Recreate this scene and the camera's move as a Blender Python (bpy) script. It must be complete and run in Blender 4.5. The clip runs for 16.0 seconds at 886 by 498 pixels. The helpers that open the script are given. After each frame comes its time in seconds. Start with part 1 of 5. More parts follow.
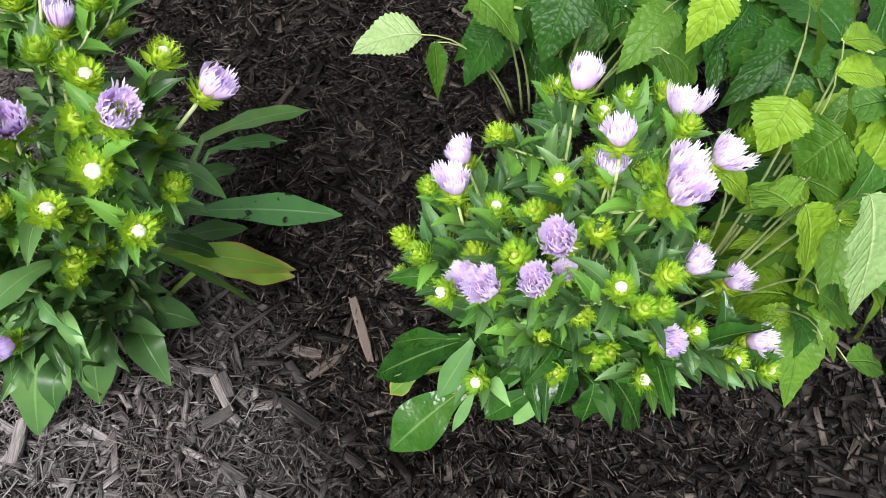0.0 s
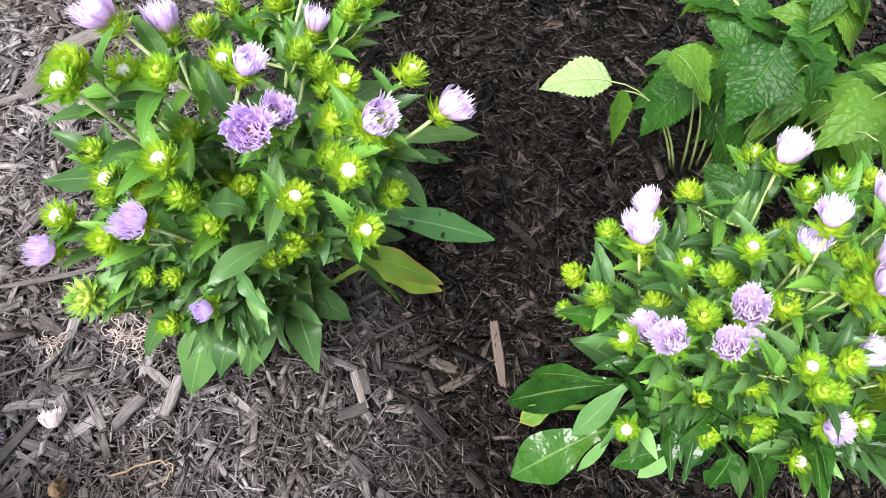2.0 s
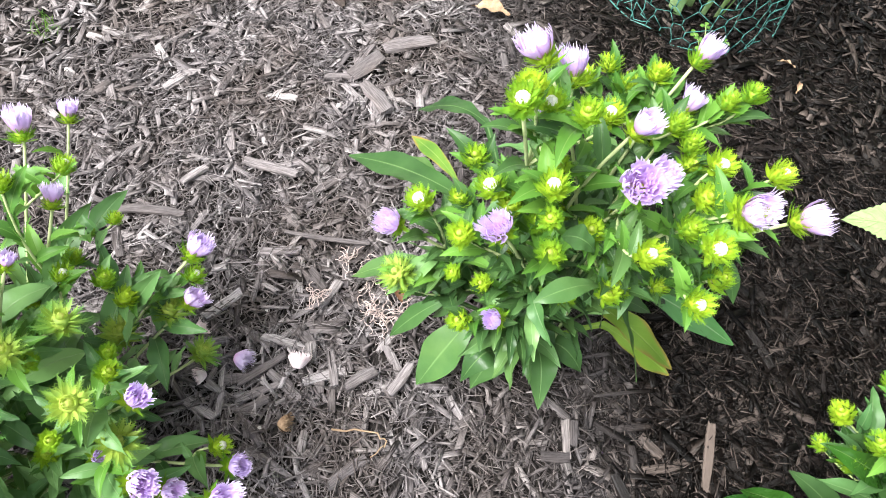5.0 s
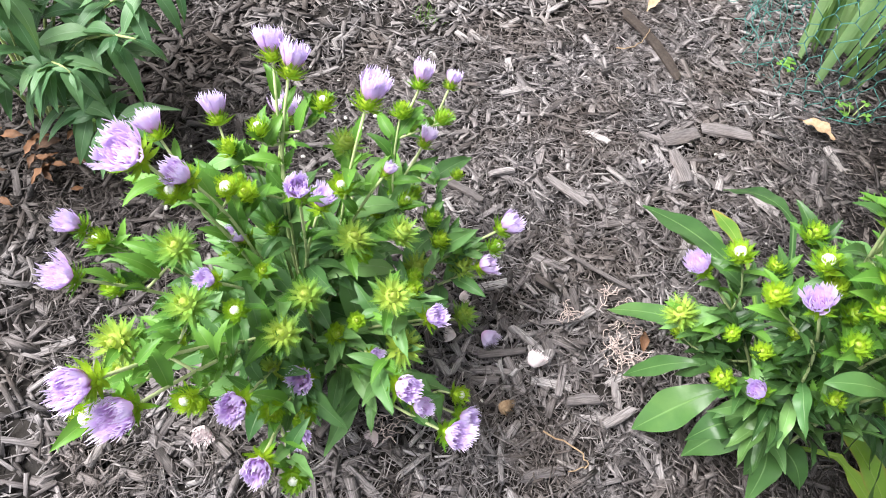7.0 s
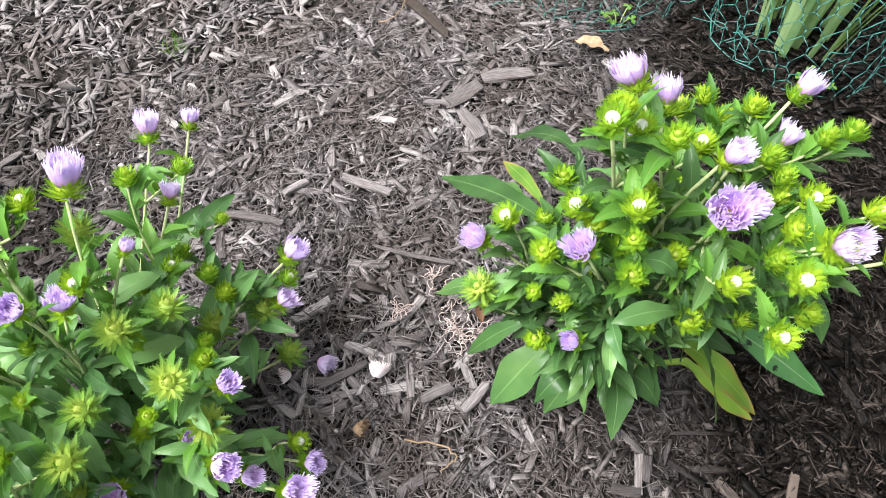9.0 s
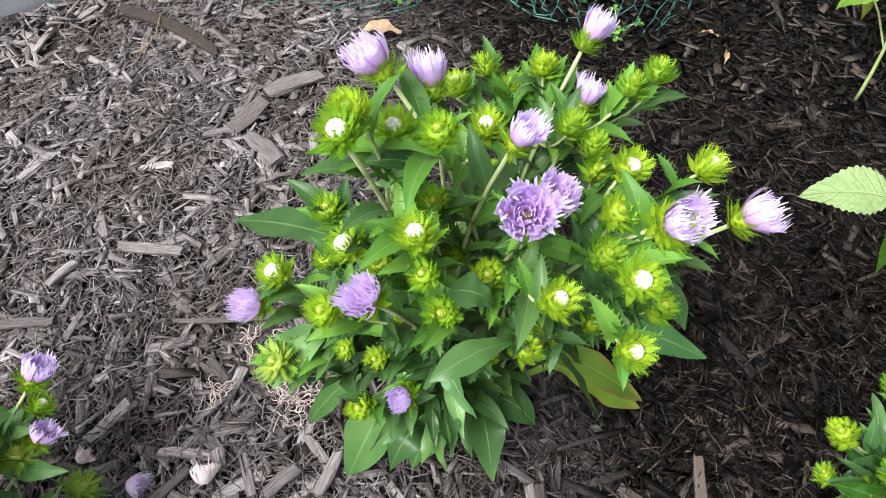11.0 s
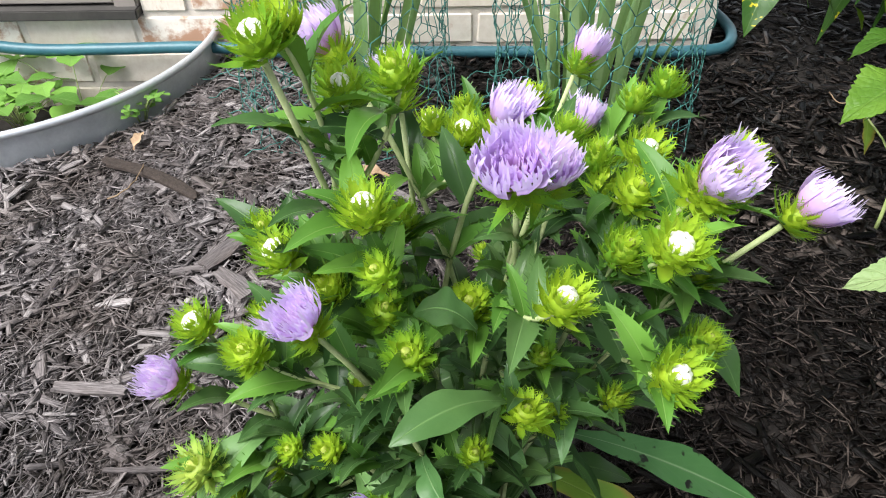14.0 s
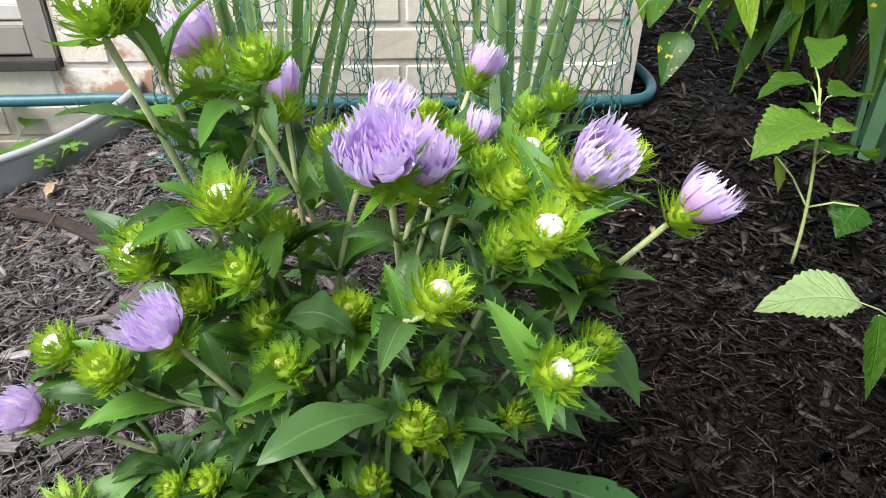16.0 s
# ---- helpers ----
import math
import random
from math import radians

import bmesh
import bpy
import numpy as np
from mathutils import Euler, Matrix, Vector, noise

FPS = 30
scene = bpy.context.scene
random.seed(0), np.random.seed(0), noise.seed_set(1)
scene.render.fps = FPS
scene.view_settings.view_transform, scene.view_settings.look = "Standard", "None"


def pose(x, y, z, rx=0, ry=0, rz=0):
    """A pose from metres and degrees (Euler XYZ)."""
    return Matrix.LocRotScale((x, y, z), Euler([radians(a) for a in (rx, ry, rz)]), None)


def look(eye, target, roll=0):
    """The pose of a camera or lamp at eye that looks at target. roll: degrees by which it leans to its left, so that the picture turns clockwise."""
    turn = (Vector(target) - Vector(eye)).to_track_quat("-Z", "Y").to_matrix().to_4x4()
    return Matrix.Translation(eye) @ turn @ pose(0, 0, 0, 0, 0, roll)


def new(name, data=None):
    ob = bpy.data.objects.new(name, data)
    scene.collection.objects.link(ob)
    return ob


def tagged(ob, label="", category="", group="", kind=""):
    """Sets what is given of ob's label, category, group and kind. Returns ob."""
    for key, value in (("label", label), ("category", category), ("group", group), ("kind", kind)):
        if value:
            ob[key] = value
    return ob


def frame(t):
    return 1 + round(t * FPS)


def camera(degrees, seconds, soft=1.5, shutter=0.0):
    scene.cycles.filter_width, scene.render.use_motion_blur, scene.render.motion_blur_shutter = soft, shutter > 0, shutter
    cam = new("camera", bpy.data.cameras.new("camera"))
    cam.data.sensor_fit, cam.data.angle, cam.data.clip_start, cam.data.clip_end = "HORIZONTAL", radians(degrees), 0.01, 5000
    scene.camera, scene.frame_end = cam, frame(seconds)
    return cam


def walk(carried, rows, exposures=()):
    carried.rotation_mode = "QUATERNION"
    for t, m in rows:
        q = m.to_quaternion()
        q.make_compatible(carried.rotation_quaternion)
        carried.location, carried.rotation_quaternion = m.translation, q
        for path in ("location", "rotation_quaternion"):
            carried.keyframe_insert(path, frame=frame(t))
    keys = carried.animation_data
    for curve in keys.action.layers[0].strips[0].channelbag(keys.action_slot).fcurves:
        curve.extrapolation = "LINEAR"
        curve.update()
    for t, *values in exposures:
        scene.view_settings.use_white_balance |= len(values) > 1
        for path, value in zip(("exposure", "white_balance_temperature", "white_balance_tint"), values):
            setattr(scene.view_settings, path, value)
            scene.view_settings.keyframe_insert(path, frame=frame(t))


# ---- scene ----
cam = camera(63.4, 16.0, 1.0)
PATH = [
    (0, (0.0955, 0.1843, 0.7669), (0.1597, 1.0595, -0.9428), 11.2),
    (0.5, (0.0780, 0.1815, 0.7679), (0.1163, 1.0582, -0.9418), 11.5),
    (1, (0.0563, 0.1731, 0.7708), (0.0341, 1.0522, -0.9380), 10.9),
    (1.5, (0.0349, 0.1685, 0.7746), (-0.0496, 1.0522, -0.9293), 9.8),
    (2, (0.0123, 0.1602, 0.7794), (-0.1381, 1.0534, -0.9159), 9.2),
    (2.5, (-0.0112, 0.1529, 0.7823), (-0.2348, 1.0464, -0.9043), 8.6),
    (3, (-0.0291, 0.1433, 0.7833), (-0.3265, 1.0246, -0.8976), 7.7),
    (3.2, (-0.0352, 0.1379, 0.7833), (-0.3595, 1.0198, -0.8938), 7.3),
    (5.3, (-0.1217, 0.0562, 0.7986), (-0.6699, 0.8603, -0.8582), 9.8),
    (5.5, (-0.1349, 0.0434, 0.7986), (-0.7053, 0.8296, -0.8601), 10.3),
    (6, (-0.1526, 0.0030, 0.7986), (-0.8104, 0.7085, -0.8640), 10.4),
    (6.5, (-0.1367, -0.0383, 0.8015), (-0.9226, 0.5792, -0.8400), 9.4),
    (7, (-0.1012, -0.0740, 0.8111), (-1.0294, 0.4620, -0.7842), 8.4),
    (7.5, (-0.1109, -0.0763, 0.8063), (-1.0934, 0.4204, -0.7688), 5.3),
    (8, (-0.1079, -0.0409, 0.8092), (-1.0460, 0.4755, -0.7871), 2.1),
    (8.5, (-0.1020, 0.0136, 0.8054), (-0.9455, 0.6344, -0.8063), 1.4),
    (9, (-0.0852, 0.0550, 0.8044), (-0.8275, 0.7788, -0.8140), 1.5),
    (9.5, (-0.0800, 0.0788, 0.7977), (-0.7506, 0.8630, -0.8236), 1.2),
    (10, (-0.0804, 0.1212, 0.7640), (-0.6482, 0.9881, -0.8553), 2.2),
    (10.2, (-0.0814, 0.1376, 0.7496), (-0.6274, 1.0138, -0.8717), 1.7),
    (12.3, (-0.1004, 0.2109, 0.6516), (-0.5920, 1.1976, -0.9226), 2.3),
    (12.5, (-0.0947, 0.2086, 0.6372), (-0.6215, 1.2368, -0.8986), 1.4),
    (13, (-0.0763, 0.1932, 0.6131), (-0.6652, 1.3308, -0.8207), 2.6),
    (13.5, (-0.0689, 0.1889, 0.5872), (-0.7084, 1.4526, -0.7121), 2.2),
    (14, (-0.0664, 0.1810, 0.5670), (-0.8079, 1.4630, -0.6574), -0.4),
    (14.5, (-0.0579, 0.1796, 0.5574), (-0.8423, 1.5343, -0.5574), -0.0),
    (15, (-0.0485, 0.1752, 0.5507), (-0.8648, 1.5452, -0.5218), 0.1),
    (15.5, (-0.0423, 0.1826, 0.5459), (-0.7461, 1.6184, -0.5209), 1.7),
    (16, (-0.0389, 0.1910, 0.5382), (-0.7061, 1.6276, -0.5507), 1.5),
]
EXPOSURES = [(0.0, 1.68), (1.0, 1.88), (2.5, 2.12), (5.5, 2.30), (6.5, 2.28), (7.5, 2.05), (9.0, 2.08), (10.0, 1.90), (12.5, 1.68), (14.0, 1.60), (16.0, 1.48)]
walk(cam, [(t, look(eye, target, roll)) for t, eye, target, roll in PATH], EXPOSURES)


# ---- light: bright overcast sky, soft sun from high over the open bed ----
world = bpy.data.worlds.new("sky")
scene.world = world
world.use_nodes = True
wn = world.node_tree
sky = wn.nodes.new("ShaderNodeTexSky")
sky.sky_type = "NISHITA"
sky.sun_disc = False
sky.sun_elevation = radians(52)
sky.sun_rotation = radians(-156)
grey = wn.nodes.new("ShaderNodeHueSaturation")
grey.inputs["Saturation"].default_value = 0.32
wn.links.new(sky.outputs["Color"], grey.inputs["Color"])
wn.links.new(grey.outputs["Color"], wn.nodes["Background"].inputs["Color"])
wn.nodes["Background"].inputs["Strength"].default_value = 0.066
sun = new("sun", bpy.data.lights.new("sun", "SUN"))
sun.data.energy = 2.6
sun.data.angle = radians(40)
sun.data.color = (1.0, 0.985, 0.97)
sun.matrix_world = look((-0.45, -1.0, 1.6), (0, 0, 0))

# ---- materials ----


def material(name, rough=0.6, spec=0.5, metal=0.0):
    m = bpy.data.materials.new(name)
    m.use_nodes = True
    b = m.node_tree.nodes["Principled BSDF"]
    b.inputs["Roughness"].default_value = rough
    b.inputs["Specular IOR Level"].default_value = spec
    b.inputs["Metallic"].default_value = metal
    return m, m.node_tree, b


def node(nt, kind, **values):
    n = nt.nodes.new(kind)
    for key, value in values.items():
        n.inputs[key].default_value = value
    return n


def ramp(nt, source, stops):
    r = nt.nodes.new("ShaderNodeValToRGB")
    e = r.color_ramp.elements
    while len(e) < len(stops):
        e.new(0.5)
    for k, (p, c) in zip(e, stops):
        k.position, k.color = p, (*c, 1)
    nt.links.new(source, r.inputs["Fac"])
    return r.outputs["Color"]


def mix(nt, fac, a, b, blend="MIX"):
    m = nt.nodes.new("ShaderNodeMix")
    m.data_type, m.blend_type = "RGBA", blend
    for socket, v in ((m.inputs[0], fac), (m.inputs[6], a), (m.inputs[7], b)):
        if hasattr(v, "is_linked"):
            nt.links.new(v, socket)
        else:
            socket.default_value = v if isinstance(v, (int, float)) else (*v, 1)
    return m.outputs[2]


def maths(nt, op, a, b=0.0, clamp=False):
    m = nt.nodes.new("ShaderNodeMath")
    m.operation, m.use_clamp = op, clamp
    for socket, v in zip(m.inputs, (a, b)):
        if hasattr(v, "is_linked"):
            nt.links.new(v, socket)
        else:
            socket.default_value = v
    return m.outputs[0]


def noise_tex(nt, scale, detail=4.0, rough=0.55, coord="Object", stretch=None):
    tc = nt.nodes.new("ShaderNodeTexCoord")
    n = node(nt, "ShaderNodeTexNoise", Scale=scale, Detail=detail, Roughness=rough)
    if stretch:
        mp = nt.nodes.new("ShaderNodeMapping")
        mp.inputs["Scale"].default_value = stretch
        nt.links.new(tc.outputs[coord], mp.inputs["Vector"])
        nt.links.new(mp.outputs["Vector"], n.inputs["Vector"])
    else:
        nt.links.new(tc.outputs[coord], n.inputs["Vector"])
    return n.outputs["Fac"]


def bump(nt, b, height, strength=0.3, distance=0.002):
    n = node(nt, "ShaderNodeBump", Strength=strength, Distance=distance)
    nt.links.new(height, n.inputs["Height"])
    nt.links.new(n.outputs["Normal"], b.inputs["Normal"])


def see_through(nt, b, colour, amount):
    """Mixes thin-leaf translucency into a surface."""
    t = nt.nodes.new("ShaderNodeBsdfTranslucent")
    nt.links.new(colour, t.inputs["Color"])
    m = nt.nodes.new("ShaderNodeMixShader")
    m.inputs[0].default_value = amount
    out = nt.nodes["Material Output"]
    nt.links.new(b.outputs[0], m.inputs[1])
    nt.links.new(t.outputs[0], m.inputs[2])
    nt.links.new(m.outputs[0], out.inputs["Surface"])


def leaf_material(name, dark, light, rib, rough=0.38, through_light=0.25, veins=14.0, vein_amount=0.25, spots=None, wrinkle=0.0, brown=0.0, wet=0.0):
    m, nt, b = material(name, rough, 0.3 if wet else 0.2 if wrinkle else 0.26)
    uv = nt.nodes.new("ShaderNodeUVMap")
    sep = nt.nodes.new("ShaderNodeSeparateXYZ")
    nt.links.new(uv.outputs["UV"], sep.inputs[0])
    off = maths(nt, "ABSOLUTE", maths(nt, "SUBTRACT", sep.outputs[0], 0.5))
    info = nt.nodes.new("ShaderNodeObjectInfo")
    blot = noise_tex(nt, 22.0, 5.0)
    fac = maths(nt, "ADD", maths(nt, "MULTIPLY", blot, 0.7), maths(nt, "MULTIPLY", info.outputs["Random"], 0.62))
    col = ramp(nt, fac, [(0.25, dark), (0.80, light), (1.05, tuple(min(1.0, c * 1.3 + 0.012 * (i == 0)) for i, c in enumerate(light)))])
    fine = noise_tex(nt, 180.0, 3.0)
    # side veins run forward from the midrib, a little crooked
    wob = maths(nt, "MULTIPLY", maths(nt, "SUBTRACT", noise_tex(nt, 60.0, 2.0), 0.5), 0.05)
    along = maths(nt, "ADD", maths(nt, "SUBTRACT", sep.outputs[1], maths(nt, "MULTIPLY", off, 0.45)), wob)
    line = maths(nt, "SINE", maths(nt, "MULTIPLY", along, veins * 6.283))
    line = maths(nt, "POWER", maths(nt, "ADD", maths(nt, "MULTIPLY", line, 0.5), 0.5), 10.0)
    col = mix(nt, maths(nt, "MULTIPLY", line, vein_amount * 0.4), col, rib)
    mid = maths(nt, "SUBTRACT", 1.0, maths(nt, "MULTIPLY", off, 26.0), True)
    col = mix(nt, maths(nt, "MULTIPLY", mid, 0.5), col, rib)
    if spots:
        s = noise_tex(nt, 70.0, 2.0)
        col = mix(nt, ramp(nt, s, [(0.62, (0, 0, 0)), (0.66, (1, 1, 1))]), col, spots)
    if brown:
        edge = maths(nt, "ADD", maths(nt, "ADD", off, maths(nt, "MULTIPLY", maths(nt, "POWER", sep.outputs[1], 6.0), 0.35)), maths(nt, "MULTIPLY", maths(nt, "SUBTRACT", blot, 0.5), 0.7))
        col = mix(nt, maths(nt, "MULTIPLY", ramp(nt, edge, [(0.34, (0, 0, 0)), (0.5, (1, 1, 1))]), brown), col, (0.26, 0.19, 0.05))
    nt.links.new(col, b.inputs["Base Color"])
    h = maths(nt, "ADD", maths(nt, "MULTIPLY", line, -1.6 * vein_amount), maths(nt, "MULTIPLY", fine, 0.4))
    h = maths(nt, "SUBTRACT", h, mid)
    if wrinkle:
        cell = node(nt, "ShaderNodeTexVoronoi", Scale=170.0)
        tc = nt.nodes.new("ShaderNodeTexCoord")
        nt.links.new(tc.outputs["Object"], cell.inputs["Vector"])
        h = maths(nt, "SUBTRACT", h, maths(nt, "MULTIPLY", cell.outputs["Distance"], wrinkle))
        bump(nt, b, h, 0.7, 0.0018)
    else:
        bump(nt, b, h, 0.35, 0.0012)
    if wet:
        pool = noise_tex(nt, 38.0, 3.0)
        bump(nt, b, maths(nt, "ADD", maths(nt, "MULTIPLY", h, 0.3), maths(nt, "MULTIPLY", pool, 2.2)), 0.6, 0.004)
        film = noise_tex(nt, 45.0, 3.0)
        nt.links.new(ramp(nt, film, [(0.40, (0.10, 0.10, 0.10)), (0.62, (rough, rough, rough))]), b.inputs["Roughness"])
    see_through(nt, b, mix(nt, 0.5, col, (0.25, 0.45, 0.02)), through_light)
    return m


MAT = {}
MAT["leaf"] = leaf_material("aster_leaf", (0.036, 0.105, 0.032), (0.118, 0.240, 0.076), (0.23, 0.34, 0.15), 0.40, 0.12, 9.0, 0.02)
MAT["leaf_young"] = leaf_material("aster_leaf_young", (0.035, 0.115, 0.018), (0.10, 0.235, 0.035), (0.24, 0.38, 0.10), 0.42, 0.2, 9.0, 0.02)
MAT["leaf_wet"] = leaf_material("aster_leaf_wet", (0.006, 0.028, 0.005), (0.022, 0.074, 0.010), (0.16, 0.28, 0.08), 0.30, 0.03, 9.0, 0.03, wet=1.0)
# the same leaf in a darker green, shade inside the plant painted in
MAT["leaf_shaded"] = leaf_material("aster_leaf_shaded", (0.018, 0.052, 0.015), (0.056, 0.126, 0.036), (0.17, 0.29, 0.10), 0.34, 0.08, 9.0, 0.02)
MAT["leaf_old"] = leaf_material("aster_leaf_yellowing", (0.05, 0.13, 0.02), (0.17, 0.29, 0.04), (0.30, 0.38, 0.12), 0.42, 0.2, 9.0, 0.1, None, 0.0, 0.9)
MAT["leaf_speck"] = leaf_material("aster_leaf_specked", (0.045, 0.14, 0.040), (0.09, 0.22, 0.072), (0.32, 0.44, 0.24), 0.34, 0.15, 9.0, 0.05, (0.012, 0.012, 0.01))
MAT["salvia"] = leaf_material("broad_leaf", (0.030, 0.092, 0.009), (0.085, 0.185, 0.022), (0.15, 0.27, 0.05), 0.42, 0.3, 7.0, 0.2, None, 1.0)
MAT["salvia_dark"] = leaf_material("broad_leaf_dark", (0.009, 0.046, 0.006), (0.033, 0.102, 0.015), (0.07, 0.17, 0.04), 0.40, 0.2, 7.0, 0.2, None, 1.0)
MAT["salvia_lime"] = leaf_material("broad_leaf_lime", (0.085, 0.175, 0.010), (0.165, 0.285, 0.022), (0.26, 0.38, 0.08), 0.45, 0.3, 7.0, 0.2, None, 1.0)
MAT["salvia_pale"] = leaf_material("broad_leaf_pale", (0.14, 0.25, 0.08), (0.27, 0.375, 0.16), (0.42, 0.52, 0.24), 0.45, 0.25, 7.0, 0.34, None, 1.0)
MAT["shrub"] = leaf_material("shrub_leaf", (0.024, 0.078, 0.030), (0.070, 0.160, 0.066), (0.2, 0.32, 0.18), 0.42, 0.22, 10.0, 0.15)
MAT["shrub_pale"] = leaf_material("shrub_leaf_pale", (0.05, 0.125, 0.052), (0.115, 0.22, 0.10), (0.3, 0.42, 0.26), 0.42, 0.22, 10.0, 0.1)
MAT["spotted"] = leaf_material("spotted_leaf", (0.028, 0.09, 0.016), (0.07, 0.17, 0.03), (0.15, 0.26, 0.07), 0.35, 0.25, 8.0, 0.2, (0.55, 0.5, 0.03))
MAT["sword"] = leaf_material("sword_leaf", (0.10, 0.21, 0.085), (0.26, 0.39, 0.18), (0.20, 0.33, 0.17), 0.45, 0.3, 1.0, 0.0)
MAT["sword_dark"] = leaf_material("sword_leaf_dark", (0.028, 0.085, 0.045), (0.07, 0.16, 0.085), (0.1, 0.2, 0.11), 0.42, 0.1, 1.0, 0.0)
MAT["weed"] = leaf_material("weed_leaf", (0.08, 0.2, 0.035), (0.16, 0.33, 0.06), (0.22, 0.38, 0.12), 0.5, 0.3, 6.0, 0.25)


def plain(name, a, b_, scale, rough, spec=0.4, metal=0.0, relief=0.2, distance=0.001, stretch=None, trans=0.0, objrandom=0.0):
    m, nt, b = material(name, rough, spec, metal)
    f = noise_tex(nt, scale, 5.0, 0.6, "Object", stretch)
    f2 = noise_tex(nt, scale * 7.3, 3.0)
    fac = maths(nt, "ADD", maths(nt, "MULTIPLY", f, 0.7), maths(nt, "MULTIPLY", f2, 0.3))
    if objrandom:
        info = nt.nodes.new("ShaderNodeObjectInfo")
        fac = maths(nt, "ADD", fac, maths(nt, "MULTIPLY", maths(nt, "SUBTRACT", info.outputs["Random"], 0.5), objrandom))
    col = ramp(nt, fac, [(0.3, a), (0.7, b_)])
    nt.links.new(col, b.inputs["Base Color"])
    bump(nt, b, fac, relief, distance)
    if trans:
        see_through(nt, b, col, trans)
    return m


MAT["stem"] = plain("stem", (0.20, 0.29, 0.07), (0.44, 0.50, 0.23), 120.0, 0.6, relief=0.4)


def bract_material(name, near, far, deep):
    """Bristly bracts: yellow-green close to the axis of the head, greener at the tips."""
    m, nt, b = material(name, 0.5, 0.35)
    tc = nt.nodes.new("ShaderNodeTexCoord")
    sep = nt.nodes.new("ShaderNodeSeparateXYZ")
    nt.links.new(tc.outputs["Object"], sep.inputs[0])
    r = maths(nt, "SQRT", maths(nt, "ADD", maths(nt, "POWER", sep.outputs[0], 2.0), maths(nt, "POWER", sep.outputs[1], 2.0)))
    info = nt.nodes.new("ShaderNodeObjectInfo")
    n = noise_tex(nt, 140.0, 4.0)
    f = maths(nt, "ADD", maths(nt, "MULTIPLY", r, 48.0), maths(nt, "MULTIPLY", maths(nt, "SUBTRACT", n, 0.5), 0.9))
    f = maths(nt, "ADD", f, maths(nt, "MULTIPLY", maths(nt, "SUBTRACT", info.outputs["Random"], 0.5), 0.35))
    col = ramp(nt, f, [(0.15, near), (0.6, far), (1.1, deep)])
    nt.links.new(col, b.inputs["Base Color"])
    bump(nt, b, n, 0.3, 0.001)
    see_through(nt, b, mix(nt, 0.35, col, (0.45, 0.6, 0.02)), 0.3)
    return m


MAT["stem_pale"] = plain("stem_pale", (0.26, 0.33, 0.12), (0.46, 0.52, 0.27), 120.0, 0.6, relief=0.4)
MAT["bract"] = bract_material("bract", (0.36, 0.51, 0.032), (0.175, 0.36, 0.025), (0.065, 0.20, 0.024))
MAT["bract_star"] = bract_material("bract_star", (0.40, 0.51, 0.09), (0.20, 0.36, 0.06), (0.08, 0.22, 0.05))
MAT["white_disc"] = plain("white_disc", (0.82, 0.84, 0.72), (0.9, 0.9, 0.85), 300.0, 0.6, trans=0.2)
MAT["green_disc"] = plain("green_disc", (0.36, 0.46, 0.06), (0.56, 0.62, 0.16), 400.0, 0.6, trans=0.2)
MAT["wilted"] = plain("wilted", (0.72, 0.58, 0.60), (0.90, 0.84, 0.84), 150.0, 0.7, trans=0.2)
MAT["dried"] = plain("dried_petals", (0.26, 0.19, 0.175), (0.64, 0.54, 0.50), 120.0, 0.8)
MAT["brown_dry"] = plain("brown_dry", (0.15, 0.088, 0.048), (0.42, 0.30, 0.19), 120.0, 0.8, objrandom=0.3)
MAT["rust"] = plain("rust_leaf", (0.036, 0.017, 0.008), (0.15, 0.068, 0.030), 90.0, 0.75, objrandom=0.4)
MAT["twig"] = plain("twig", (0.16, 0.10, 0.06), (0.3, 0.22, 0.14), 80.0, 0.75)


def petal_material(name, faded):
    m, nt, b = material(name, 0.55, 0.3)
    uv = nt.nodes.new("ShaderNodeUVMap")
    sep = nt.nodes.new("ShaderNodeSeparateXYZ")
    nt.links.new(uv.outputs["UV"], sep.inputs[0])
    n = noise_tex(nt, 160.0, 3.0)
    along = maths(nt, "ADD", sep.outputs[1], maths(nt, "MULTIPLY", maths(nt, "SUBTRACT", n, 0.5), 0.3))
    outer = ramp(nt, along, [(0.15, (0.70, 0.38, 0.66)), (0.45, (0.74, 0.53, 0.84)), (0.75, (0.76, 0.62, 0.88)), (1.0, (0.80, 0.72, 0.92))])
    inner = ramp(nt, along, [(0.0, (0.68, 0.30, 0.62)), (0.5, (0.80, 0.54, 0.82)), (1.0, (0.88, 0.76, 0.92))])
    info = nt.nodes.new("ShaderNodeObjectInfo")
    col = mix(nt, sep.outputs[0], outer, inner)
    col = mix(nt, maths(nt, "MULTIPLY", info.outputs["Random"], 0.32), col, (0.66, 0.56, 0.92))
    col = mix(nt, faded, col, (0.90, 0.86, 0.94))
    nt.links.new(col, b.inputs["Base Color"])
    see_through(nt, b, col, 0.46)
    return m


MAT["petal"] = petal_material("petal", 0.0)
MAT["petal_pale"] = petal_material("petal_pale", 0.34)


